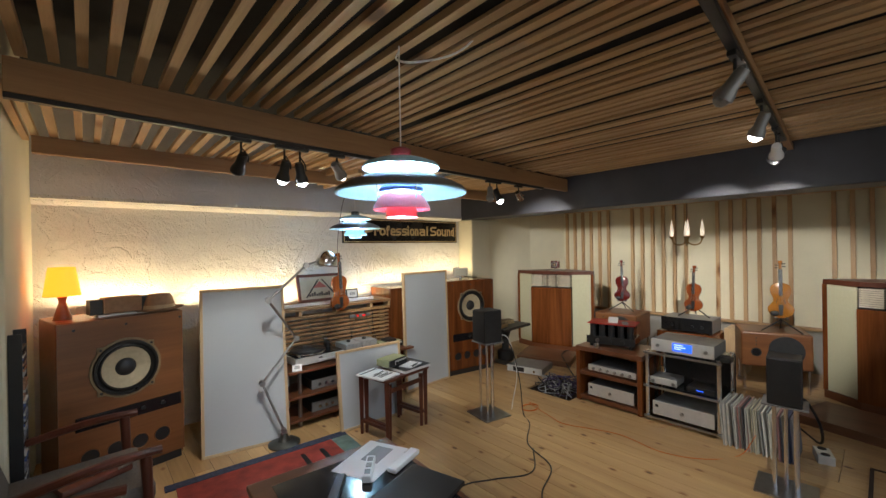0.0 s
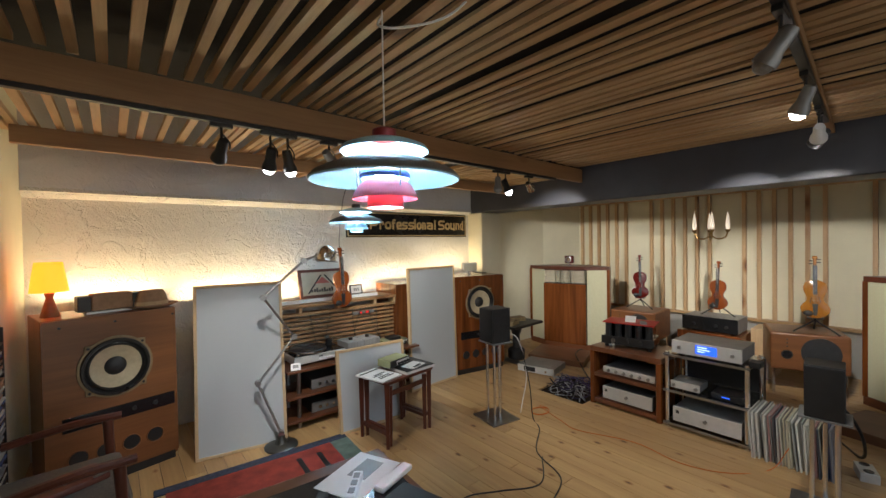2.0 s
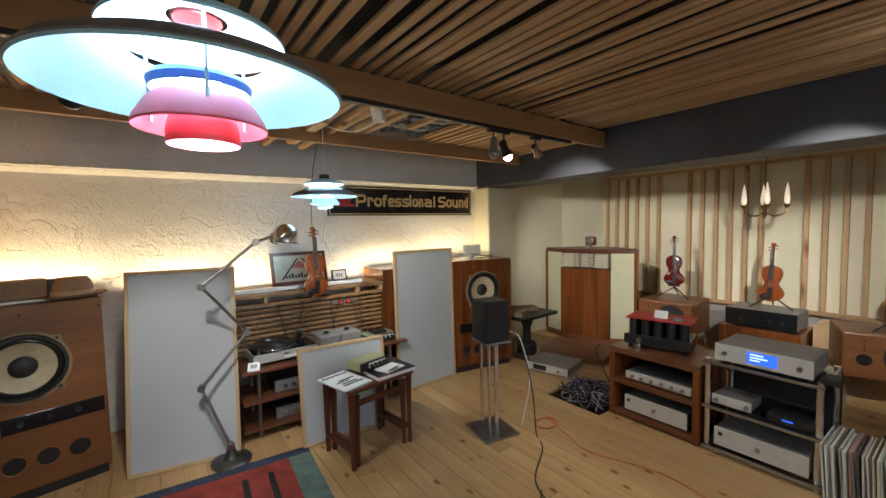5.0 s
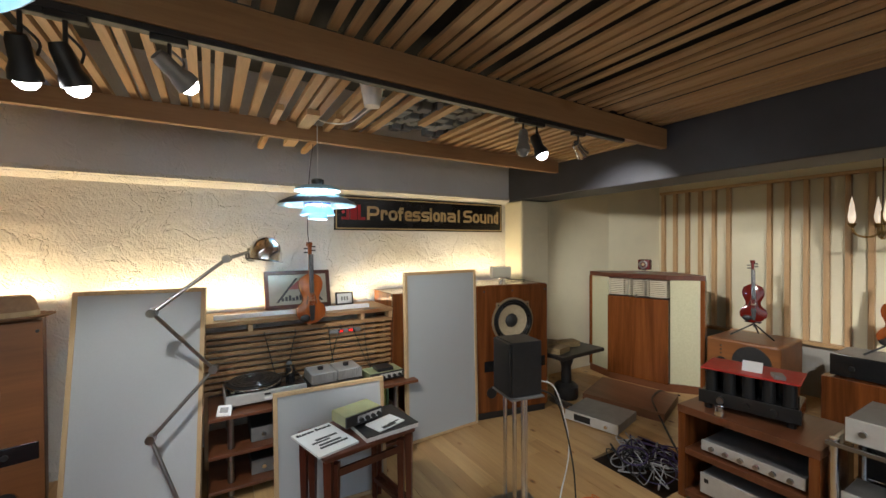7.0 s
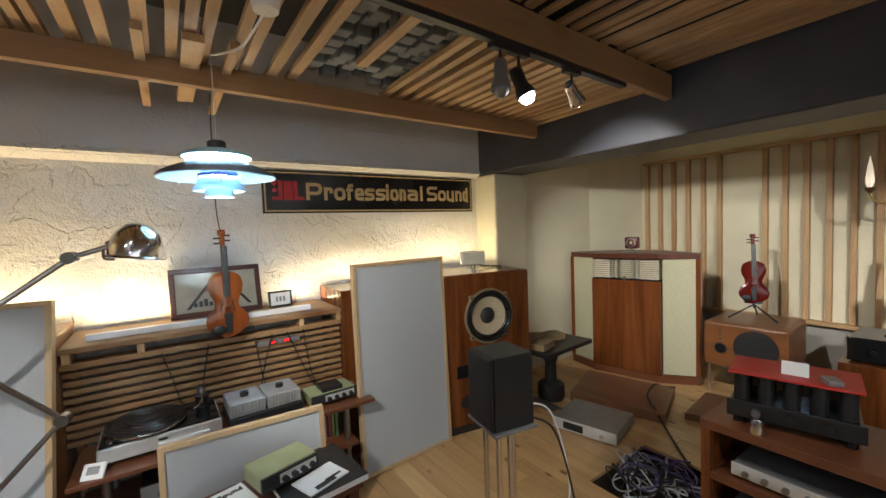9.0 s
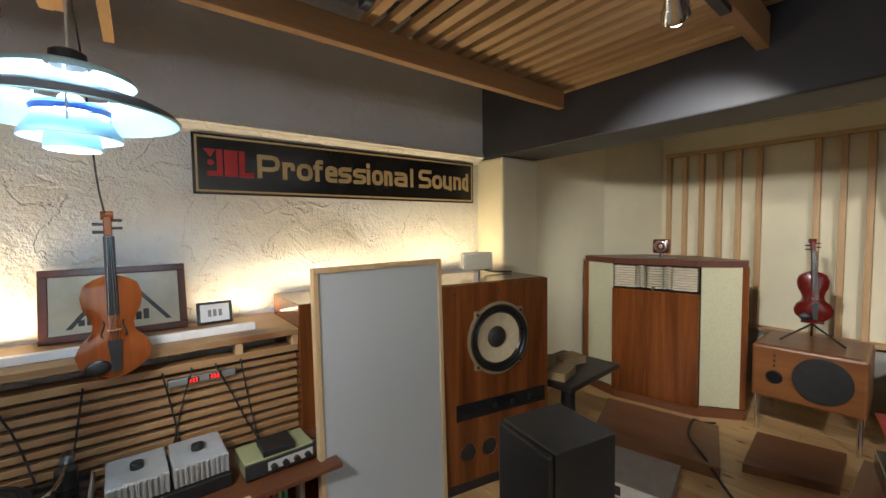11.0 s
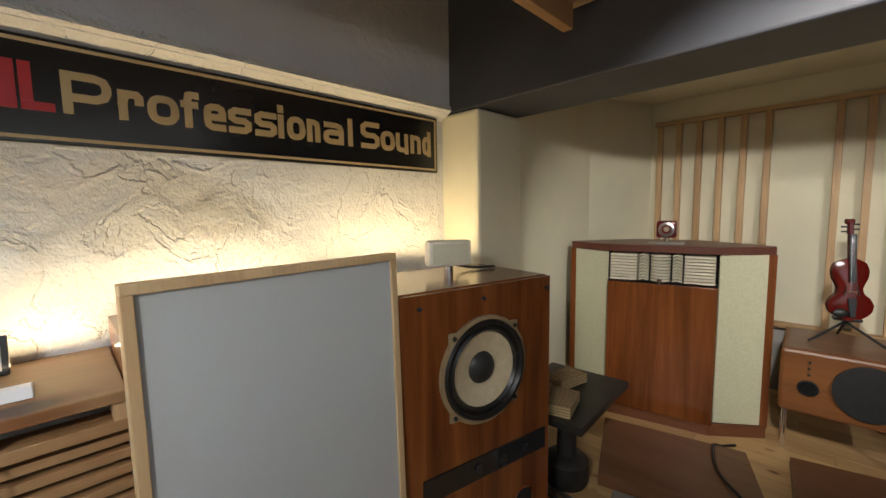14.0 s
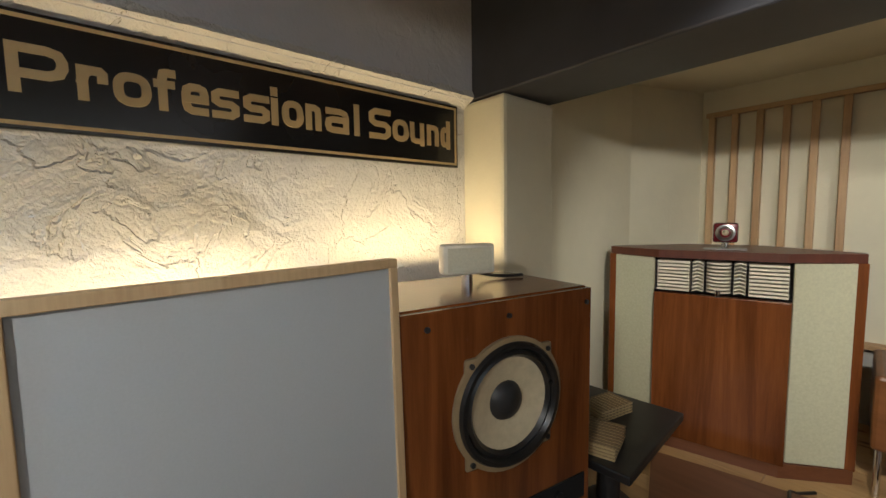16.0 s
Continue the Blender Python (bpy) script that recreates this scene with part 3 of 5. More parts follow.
def stroke(bm, line, width, z0, m, shut=False):
    """A flat band of even width along a line of (x, y) points."""
    P = [Vector(p) for p in line]
    n = len(P)
    if not shut:
        P[0], P[-1] = P[0] + (P[0] - P[1]).normalized() * width / 2, P[-1] + (P[-1] - P[-2]).normalized() * width / 2
    edge = []
    for i, p in enumerate(P):
        a = P[(i - 1) % n] if shut or i else None
        c = P[(i + 1) % n] if shut or i < n - 1 else None
        d0 = (p - a).normalized() if a else (c - p).normalized()
        d1 = (c - p).normalized() if c else d0
        t = (d0 + d1).normalized()
        nrm = Vector((-t.y, t.x)) * (width / 2 / max(0.5, t.dot(d0)))
        edge.append((p + nrm, p - nrm))
    for i in range(n if shut else n - 1):
        (a, b), (c, d) = edge[i], edge[(i + 1) % n]
        prism(bm, [tuple(a), tuple(b), tuple(d), tuple(c)], z0, z0 + 0.003 + 0.0002 * i, m)


CAPS = 1.42
ROUND = [(0.5 + 0.5 * math.copysign(abs(math.cos(a)) ** 0.75, math.cos(a)), 0.5 + 0.5 * math.copysign(abs(math.sin(a)) ** 0.75, math.sin(a))) for a in (2 * math.pi * i / 28 for i in range(28))]
ESS = [(0, 0), (0.78, 0), (1, 0.12), (1, 0.38), (0.78, 0.5), (0.22, 0.5), (0, 0.62), (0, 0.88), (0.22, 1), (1, 1)]
GLYPHS = {
    "P": [[(0, 0), (0, CAPS)], [(0, CAPS), (0.7, CAPS), (0.92, 1.33), (1, 1.1), (1, 0.88), (0.92, 0.65), (0.7, 0.53), (0, 0.53)]],
    "r": [[(0, 0), (0, 1)], [(0, 0.62), (0.12, 0.9), (0.4, 1), (0.85, 1), (1, 0.9), (1, 0.72)]],
    "f": [[(0.3, 0), (0.3, 1.15), (0.4, 1.38), (0.6, CAPS), (1, CAPS)], [(0, 0.95), (0.9, 0.95)]],
    "e": [[(0.97, 0), (0.3, 0), (0.07, 0.1), (0, 0.3), (0, 0.7), (0.07, 0.9), (0.3, 1), (0.7, 1), (0.93, 0.92), (1, 0.75), (1, 0.5), (0, 0.5)]],
    "s": [ESS],
    "i": [[(0.5, 0), (0.5, 1)], [(0.5, 1.42), (0.5, CAPS + 0.1)]],
    "n": [[(0, 0), (0, 1)], [(0, 1), (0.65, 1), (0.92, 0.92), (1, 0.7), (1, 0)]],
    "a": [[(0.05, 1), (0.7, 1), (0.93, 0.92), (1, 0.75), (1, 0), (0.25, 0), (0.05, 0.08), (0, 0.28), (0.05, 0.48), (0.25, 0.56), (1, 0.56)]],
    "l": [[(0.5, 0), (0.5, CAPS)]],
    "S": [[(u, v * CAPS) for u, v in ESS]],
    "u": [[(0, 1), (0, 0.3), (0.08, 0.08), (0.35, 0), (1, 0)], [(1, -0.12), (1, 1)]],
    "d": [[(1, -0.12), (1, CAPS)], [(1, 1), (0.3, 1), (0.07, 0.9), (0, 0.7), (0, 0.3), (0.07, 0.1), (0.3, 0), (1, 0)]],
}
BAND, BASE, XHIGH = 0.0235, 0.092, 0.094
front = pose(0, 0, 0, 90)
SPELL = [("P", 0.288, 0.409), ("r", 0.417, 0.489), ("o", 0.492, 0.586), ("f", 0.586, 0.649), ("e", 0.655, 0.734), ("s", 0.736, 0.823), ("s", 0.830, 0.920), ("i", 0.920, 0.949), ("o", 0.956, 1.039), ("n", 1.042, 1.108), ("a", 1.117, 1.222), ("l", 1.238, 1.272), ("S", 1.309, 1.419), ("o", 1.422, 1.512), ("u", 1.516, 1.601), ("n", 1.611, 1.688), ("d", 1.694, 1.759)]
for ch, x0, x1 in SPELL:
    bm = start()
    x0, x1 = (x0 + 0.003, x1 - 0.003) if ch not in "il" else (x0, x1)
    w = max(x1 - x0 - BAND, 0.001)
    for k, line in enumerate([ROUND] if ch == "o" else GLYPHS[ch]):
        stroke(bm, [(x0 + BAND / 2 + u * w, BASE + BAND / 2 + v * (XHIGH - BAND)) for u, v in line], BAND, 0.0242 - 0.0007 * k, front, ch == "o")
    part("letter", bm, GOLD, SG, "gold letter")
bm = start()
prism(bm, [(0.048, 0.222), (0.102, 0.222), (0.078, 0.182)], 0.024, 0.0275, front)
prism(bm, [(0.078 + 0.014 * math.cos(i * 0.449), 0.157 + 0.014 * math.sin(i * 0.449)) for i in range(14)], 0.024, 0.0275, front)
for x0, x1, z0, z1 in ((0.105, 0.131, 0.115, 0.223), (0.062, 0.131, 0.091, 0.1145), (0.139, 0.199, 0.091, 0.223), (0.206, 0.232, 0.1155, 0.223), (0.206, 0.275, 0.091, 0.115)):
    box(bm, (x0, -0.0275, z0), (x1, -0.024, z1))
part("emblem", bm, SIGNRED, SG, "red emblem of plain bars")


# ---- console with turntable ----
C = thing("console", Matrix(), "low three-tier console table with brown tops", "console")
for z, x1 in ((0.475, 2.71), (0.26, 2.6), (0.06, 2.6)):
    part("shelf", box(start(), (1.385, 3.35, z), (x1, 3.74, z + 0.02), 0.003), WALNUT_X, C)
for x in (1.5, 2.56):
    for y in (3.42, 3.70):
        part("post", rod(start(), (x, y, 0.0), (x, y, 0.475), 0.018), STEEL, C, "", True)
R = thing("slat_shelf", Matrix(), "pine wall shelf above a leaning slatted rack", "shelf")
part("top_board", box(start(), (1.335, 3.70, 0.952), (2.66, 4.16, 0.98), 0.003), PINE_X, R)
for x in (1.345, 1.62, 2.0, 2.4, 2.63):
    part("divider", box(start(), (x, 3.71, 0.905), (x + 0.03, 3.80, 0.952), 0.002), PINE_Z, R)
part("rail", box(start(), (1.335, 3.715, 0.876), (2.66, 3.80, 0.905), 0.002), PINE_X, R)
for i in range(9):
    z = 0.855 - i * 0.041
    part("slat", box(start(), (1.335, 3.745, z - 0.024), (2.66, 3.785, z), 0.002), PINE_X, R)
for x in (1.36, 2.6):
    part("upright", box(start(), (x, 3.786, 0.0), (x + 0.03, 3.84, 0.876), 0.002), PINE_Z, R)
solid("cabinet", box(start(), (2.662, 3.70, 0.0), (2.95, 4.12, 1.085), 0.004), WALNUT, "tall narrow walnut box beside the shelf", "cabinet")
solid("cabinet", box(start(), (1.04, 3.72, 0.0), (1.332, 4.12, 1.04), 0.004), TEAK, "tall teak box beside the shelf", "cabinet")
solid("light_bar", box(start(), (1.42, 3.80, 0.981), (2.5, 3.83, 1.012), 0.003), WHITEPAINT, "white light bar along the shelf", "light bar")

T = thing("turntable", pose(1.705, 3.56, 0.495, 0, 0, 1), "silver turntable with a black platter and tonearm", "turntable")
part("plinth", box(start(), (-0.235, -0.12, 0.018), (0.235, 0.17, 0.085), 0.008), SILVER, T)
part("top_plate", box(start(), (-0.228, -0.113, 0.085), (0.228, 0.163, 0.091), 0.003), BLACKGLOSS, T)
part("platter", lathe(start(), [(0, 0.091), (0.15, 0.091), (0.158, 0.1), (0.158, 0.118), (0.15, 0.124), (0.05, 0.125), (0, 0.125)], Matrix.Translation((-0.06, 0.02, 0)), 48), BLACK, T, "black platter with a ribbed mat", True)
part("label_disc", rod(start(), (-0.06, 0.02, 0.125), (-0.06, 0.02, 0.128), 0.05, None, 32), CHARCOAL, T)
for r in (0.07, 0.095, 0.12, 0.142):
    part("mat_ring", lathe(start(), [(r - 0.009, 0.1245), (r - 0.006, 0.1275), (r + 0.006, 0.1275), (r + 0.009, 0.1245)], Matrix.Translation((-0.06, 0.02, 0)), 48), RUBBER, T, "", True)
part("platter_rim", lathe(start(), [(0.1585, 0.1), (0.1605, 0.103), (0.1605, 0.107), (0.1585, 0.11)], Matrix.Translation((-0.06, 0.02, 0)), 48), CHROME, T, "polished rim", True)
part("speed_knob", rod(start(), (-0.19, -0.085, 0.091), (-0.19, -0.085, 0.104), 0.018, None, 20), CHROME, T, "", True)
part("badge", box(start(), (-0.02, -0.1235, 0.058), (0.015, -0.121, 0.068)), BLACK, T)
arm = part("tonearm_base", rod(start(), (0.17, 0.09, 0.091), (0.17, 0.09, 0.15), 0.03), BLACK, T, "", True)
part("tonearm", tube(start(), [(0.17, 0.14, 0.165), (0.17, 0.06, 0.16), (0.155, -0.04, 0.155), (0.12, -0.08, 0.145)], 0.006), CHROME, arm, "chrome tonearm", True)
part("counterweight", rod(start(), (0.17, 0.12, 0.163), (0.17, 0.155, 0.166), 0.02), STEEL, arm, "", True)
for x in (-0.2, 0.2):
    for y in (-0.09, 0.14):
        part("foot", rod(start(), (x, y, 0.0), (x, y, 0.02), 0.022), BLACK, T)
part("switch_strip", box(start(), (-0.02, -0.135, 0.03), (0.18, -0.121, 0.05), 0.002), WHITEPAINT, T)
t2 = thing("thermometer", pose(1.47, 3.40, 0.510, 50, 0, -20), "small white digital thermometer", "thermometer")
part("case", box(start(), (-0.04, -0.03, 0.0), (0.04, 0.035, 0.015), 0.004), WHITEPAINT, t2)
part("display", box(start(), (-0.022, -0.01, 0.0152), (0.022, 0.02, 0.017)), GREYMETAL, t2)
A = thing("power_supply", pose(2.15, 3.58, 0.495, 0, 0, 2), "ribbed grey twin amplifier block with black base", "amplifier")
part("base", box(start(), (-0.18, -0.12, 0.0), (0.18, 0.12, 0.05), 0.004), BLACK, A)
for q in (-0.09, 0.09):
    hs = part("heatsink", box(start(), (q - 0.085, -0.10, 0.05), (q + 0.085, 0.11, 0.12), 0.006), SINK, A)
    for k in range(11):
        part("fin", box(start(), (q - 0.082 + k * 0.0158, -0.108, 0.055), (q - 0.076 + k * 0.0158, -0.1005, 0.118)), SINK, hs)
    part("top_knob", rod(start(), (q, 0, 0.12), (q, 0, 0.14), 0.02), BLACK, A)


def small_amp(m, w, d, h, label):
    s = thing("small_amplifier", m, label, "amplifier", "olive small amplifiers")
    part("cover", box(start(), (-w / 2, -d / 2 + 0.012, 0.008), (w / 2, d / 2, h), 0.005), OLIVE, s)
    fp_ = part("front_panel", box(start(), (-w / 2, -d / 2, 0.008), (w / 2, -d / 2 + 0.0118, h - 0.003), 0.002), CHARCOAL, s)
    part("face_plate", box(start(), (-w * 0.2, -d / 2 - 0.002, 0.02), (w * 0.46, -d / 2, h - 0.012)), SILVER, fp_)
    for i in range(4):
        x = -w * 0.12 + i * w * 0.165
        part("knob", rod(start(), (x, -d / 2 - 0.018, h * 0.5), (x, -d / 2 - 0.002, h * 0.5), 0.012), BLACK, fp_, "", True)
    for x in (-w / 2 + 0.03, w / 2 - 0.03):
        for y in (-d / 2 + 0.03, d / 2 - 0.03):
            part("foot", rod(start(), (x, y, 0), (x, y, 0.008), 0.012), BLACK, s)
    return s


small_amp(pose(2.50, 3.53, 0.495, 0, 0, 2), 0.26, 0.17, 0.065, "olive vintage preamplifier on the console")
lm = solid("flat_box", box(start(), (2.44, 3.46, 0.5602), (2.56, 3.58, 0.585), 0.003), BLACK, "small black box lying on the preamplifier", "box")
for z, n0 in ((0.08, "tape deck"), (0.28, "player")):
    e = thing("stereo_unit", pose(1.80, 3.56, z), "black stereo unit in the console", "stereo unit")
    part("body", box(start(), (-0.19, -0.13, 0.0), (0.19, 0.15, 0.09), 0.004), BLACK, e)
    part("front_panel", box(start(), (-0.19, -0.137, 0.003), (0.19, -0.1305, 0.087), 0.002), GREYMETAL, e)
    for i in range(3):
        part("knob", rod(start(), (-0.12 + i * 0.06, -0.15, 0.045), (-0.12 + i * 0.06, -0.137, 0.045), 0.013), CHROME, e)
for i in range(14):
    x = 2.24 + i * 0.021
    c = (rnd.uniform(0.1, 0.6), rnd.uniform(0.1, 0.5), rnd.uniform(0.1, 0.45))
    solid("record_sleeve", box(start(), (x, 3.48, 0.28), (x + rnd.uniform(0.008, 0.017), 3.70, 0.28 + rnd.uniform(0.17, 0.185))), plain("sleeve", c, 0.6), "thin record sleeve standing in the console", "record", "records in the console")
PW = thing("power_meter", pose(2.262, 3.772, 0.818, 0, 0, 0), "grey power strip with red digits", "power meter")
part("case", box(start(), (-0.1, -0.05, 0.0), (0.14, -0.012, 0.03), 0.004), GREYMETAL, PW)
for x in (-0.03, 0.045):
    dsp = part("display", box(start(), (x - 0.004, -0.0515, 0.005), (x + 0.036, -0.0502, 0.026)), BLACKGLOSS, PW, "black window with red lit digits")
    for j in range(3):
        bm = start()
        for z in (0.009, 0.0155, 0.022):
            box(bm, (x + j * 0.011 + 0.001, -0.0525, z - 0.001), (x + j * 0.011 + 0.008, -0.0516, z + 0.001))
        box(bm, (x + j * 0.011 + 0.006, -0.0525, 0.010), (x + j * 0.011 + 0.008, -0.0516, 0.021))
        part("digit", bm, REDLED, dsp)
for i, (x, dx) in enumerate(((1.72, 0.03), (1.92, -0.02), (2.15, 0.02), (2.24, -0.03), (2.33, 0.05), (2.42, 0.02))):
    solid("cable", tube(start(), [(x, 3.74, 0.885), (x, 3.70, 0.87), (x + dx, 3.735, 0.75), (x + dx * 2, 3.735, 0.62), (x + dx * 3, 3.70, 0.51)], 0.0035), BLACK, "black cable hanging down the slats", "cable", "cables on the slats", True)
for k, dx in enumerate((0.0, 0.03, 0.05)):
    solid("cable", tube(start(), [(2.64, 3.56, 0.52), (2.72 + dx, 3.50, 0.50), (2.78 + dx, 3.47, 0.36), (2.77 + dx, 3.47, 0.12), (2.74 + dx, 3.46, 0.008)], 0.008), BLACK, "thick black cable falling to the floor", "cable", "cables beside the console", True)

# framed mirror, small frame, violin on the wall
P = thing("framed_mirror", pose(1.765, 4.07, 0.981, -14), "old mirror with a dark wooden frame and faded print", "mirror")
for lo, hi in (((0, 0), (0.5, 0.03)), ((0, 0.27), (0.5, 0.3)), ((0, 0.03), (0.03, 0.27)), ((0.47, 0.03), (0.5, 0.27))):
    part("frame_side", box(start(), (lo[0], -0.012, lo[1]), (hi[0], 0.012, hi[1]), 0.003), REDWOOD, P)
part("mirror_glass", box(start(), (0.03, -0.002, 0.03), (0.47, 0.006, 0.27)), plain("old_mirror", (0.58, 0.54, 0.42), 0.2, 0.15, 0.2, 4, 0), P, "silvered glass")
bm = start()
for i in range(9):
    box(bm, (0.12 + i * 0.027, -0.004, 0.06), (0.14 + i * 0.027, -0.0022, 0.085 + 0.01 * (i % 3)))
prism(bm, [(0.08, 0.05), (0.1, 0.05), (0.25, 0.24), (0.23, 0.24)], 0.0022, 0.004, pose(0, 0, 0, 90))
prism(bm, [(0.42, 0.05), (0.44, 0.05), (0.29, 0.24), (0.27, 0.24)], 0.0022, 0.004, pose(0, 0, 0, 90))
part("print", bm, BLACK, P, "dark printed bars")
part("print_red", prism(start(), [(0.17, 0.15), (0.33, 0.15), (0.25, 0.22)], 0.0022, 0.004, pose(0, 0, 0, 90)), plain("faded_red", (0.4, 0.12, 0.10), 0.6), P)
F = thing("picture_frame", pose(2.30, 4.05, 0.981, -10), "small black picture frame on the shelf", "picture frame")
part("frame", box(start(), (0, -0.006, 0), (0.15, 0.008, 0.105), 0.003), BLACK, F)
part("print", box(start(), (0.014, -0.009, 0.012), (0.136, -0.006, 0.093)), WHITEP, F)
bm = start()
for x in (0.045, 0.067, 0.09):
    box(bm, (x, -0.011, 0.035), (x + 0.014, -0.0092, 0.068))
part("emblem", bm, GREYMETAL, F)


def violin_outline(k):
    pts = []
    for i in range(28):
        u = i / 27
        z = 0.356 * u
        w = np.interp(u, [0, 0.05, 0.14, 0.25, 0.36, 0.43, 0.52, 0.6, 0.68, 0.8, 0.92, 0.98, 1], [0.02, 0.062, 0.095, 0.104, 0.088, 0.060, 0.055, 0.064, 0.078, 0.084, 0.072, 0.04, 0.02])
        pts.append((w, z))
    return [(w * k, z * k) for w, z in pts] + [(-w * k, z * k) for w, z in reversed(pts)]


def violin(m, varnish, label, top=0.59):
    k = top / 0.59
    v = thing("violin", m, label, "violin", "violins")
    rot = pose(0, 0, 0, 90)
    bm = prism(start(), violin_outline(k), 0.0, 0.032 * k, rot)
    part("body", bm, varnish, v, "varnished body")
    half = violin_outline(k)[:28]
    bm = start()
    grid = []
    for i, (w, z) in enumerate(half):
        arch = 0.013 * math.sin(math.pi * (i + 0.3) / 27.6) ** 0.6
        grid.append([bm.verts.new((w * 1.04 * c, -(0.0345 + arch * (1 - c * c)) * k, (z - 0.178 * k) * 1.02 + 0.178 * k)) for c in (-1, -0.8, -0.5, -0.2, 0.2, 0.5, 0.8, 1)])
    for p, q in zip(grid, grid[1:]):
        for j in range(7):
            bm.faces.new((p[j], p[j + 1], q[j + 1], q[j]))
    board = prism(bm, [(x * 1.04, (z - 0.178 * k) * 1.02 + 0.178 * k) for x, z in violin_outline(k)], 0.032 * k, 0.0345 * k, rot)
    part("soundboard", board, varnish, v, "arched glossy front", True)
    part("fingerboard", box(start(), (-0.016 * k, -0.056 * k, 0.22 * k), (0.016 * k, -0.047 * k, 0.5 * k), 0.002), BLACK, v, "black fingerboard")
    part("neck", box(start(), (-0.012 * k, -0.046 * k, 0.34 * k), (0.012 * k, -0.02 * k, 0.5 * k), 0.004), varnish, v)
    part("pegbox", box(start(), (-0.012 * k, -0.04 * k, 0.5 * k), (0.012 * k, -0.012 * k, 0.57 * k), 0.004), varnish, v)
    part("scroll", rod(start(), (-0.018 * k, -0.02 * k, 0.575 * k), (0.018 * k, -0.02 * k, 0.575 * k), 0.016 * k), varnish, v, "", True)
    for i in range(4):
        q = 1 if i % 2 else -1
        z = (0.515 + i * 0.014) * k
        part("peg", rod(start(), (0, -0.025 * k, z), (q * 0.042 * k, -0.025 * k, z), 0.005 * k), BLACK, v)
    part("tailpiece", prism(start(), [(-0.012 * k, 0.02 * k), (0.012 * k, 0.02 * k), (0.021 * k, 0.13 * k), (-0.021 * k, 0.13 * k)], 0.047 * k, 0.054 * k, rot), BLACK, v)
    part("chin_rest", ball(start(), (-0.05 * k, -0.045 * k, 0.04 * k), 0.034 * k, (1.1, 0.35, 0.8)), BLACK, v, "", True)
    part("bridge", box(start(), (-0.02 * k, -0.062 * k, 0.165 * k), (0.02 * k, -0.039 * k, 0.168 * k)), BEECH, v)
    bm = start()
    for q in (-0.009, -0.003, 0.003, 0.009):
        rod(bm, (q * k, -0.051 * k, 0.12 * k), (q * 1.6 * k, -0.063 * k, 0.166 * k), 0.0008, None, 4)
        rod(bm, (q * 1.6 * k, -0.063 * k, 0.166 * k), (q * 0.7 * k, -0.057 * k, 0.5 * k), 0.0008, None, 4)
    part("strings", bm, STEEL, v)
    for q in (-1, 1):
        part("sound_hole", tube(start(), [(q * 0.03 * k, -0.0455 * k, 0.20 * k), (q * 0.026 * k, -0.0455 * k, 0.185 * k), (q * 0.036 * k, -0.0455 * k, 0.155 * k), (q * 0.032 * k, -0.0455 * k, 0.14 * k)], 0.003 * k, 5), BLACK, v)
    return v


violin(pose(2.015, 3.67, 0.93, -3, 0, 6), VIOLIN, "amber brown violin hanging on a cord", 0.57)
solid("cord", tube(start(), [(2.012, 3.672, 1.47), (1.995, 3.64, 1.62), (1.985, 3.52, 1.95), (1.975, 3.36, 2.12)], 0.003), BLACK, "thin black cord holding the violin", "cord")


def violin_stand(m):
    s = thing("violin_stand", m, "black folding violin stand", "violin stand", "violin stands")
    part("stem", rod(start(), (0, 0.02, 0.09), (0, 0.03, 0.30), 0.008), BLACK, s)
    for a in (90, 215, 325):
        q = radians(a)
        part("leg", rod(start(), (0, 0.02, 0.12), (0.2 * math.cos(q), 0.02 + 0.17 * math.sin(q), 0.006), 0.007), BLACK, s)
    part("rest", box(start(), (-0.06, -0.04, 0.135), (0.06, 0.02, 0.15), 0.004), BLACK, s)
    return s


def sub_speaker(m, w, d, z0, z1, label):
    s = thing("bass_speaker", m, label, "speaker", "walnut bass speakers")
    part("cabinet_body", box(start(), (0, 0, z0), (w, d, z1), 0.018), TEAK, s)
    part("top_edge", box(start(), (0.03, 0.03, z1), (w - 0.03, d - 0.03, z1 + 0.002)), WALNUT_X, s)
    part("grille", rod(start(), (w * 0.64, -0.014, z0 + (z1 - z0) * 0.52), (w * 0.64, 0.004, z0 + (z1 - z0) * 0.52), (z1 - z0) * 0.40, None, 40), CHARCOAL, s, "round dark grille")
    px, pz = w * 0.22, z0 + (z1 - z0) * 0.42
    mm = Matrix.Translation((px, -0.001, pz)) @ Matrix.Rotation(radians(90), 4, "X")
    ring = part("port", lathe(start(), [(0.036, 0), (0.04, 0.006), (0.046, 0.0)], mm, 24), BLACK, s, "", True)
    part("port_opening", rod(start(), (px, -0.003, pz), (px, 0.0, pz), 0.036, None, 24), BLACKGLOSS, ring)
    for i in range(3):
        part("knob", rod(start(), (px, -0.008, z1 - 0.06 - i * 0.035), (px, 0.002, z1 - 0.06 - i * 0.035), 0.007), BLACK, s)
    for x in (0.03, w - 0.03):
        for y in (0.04, d - 0.04):
            part("leg", rod(start(), (x, y, 0), (x, y, z0 + 0.004), 0.014), CHROME, s, "chrome leg", True)
    return s


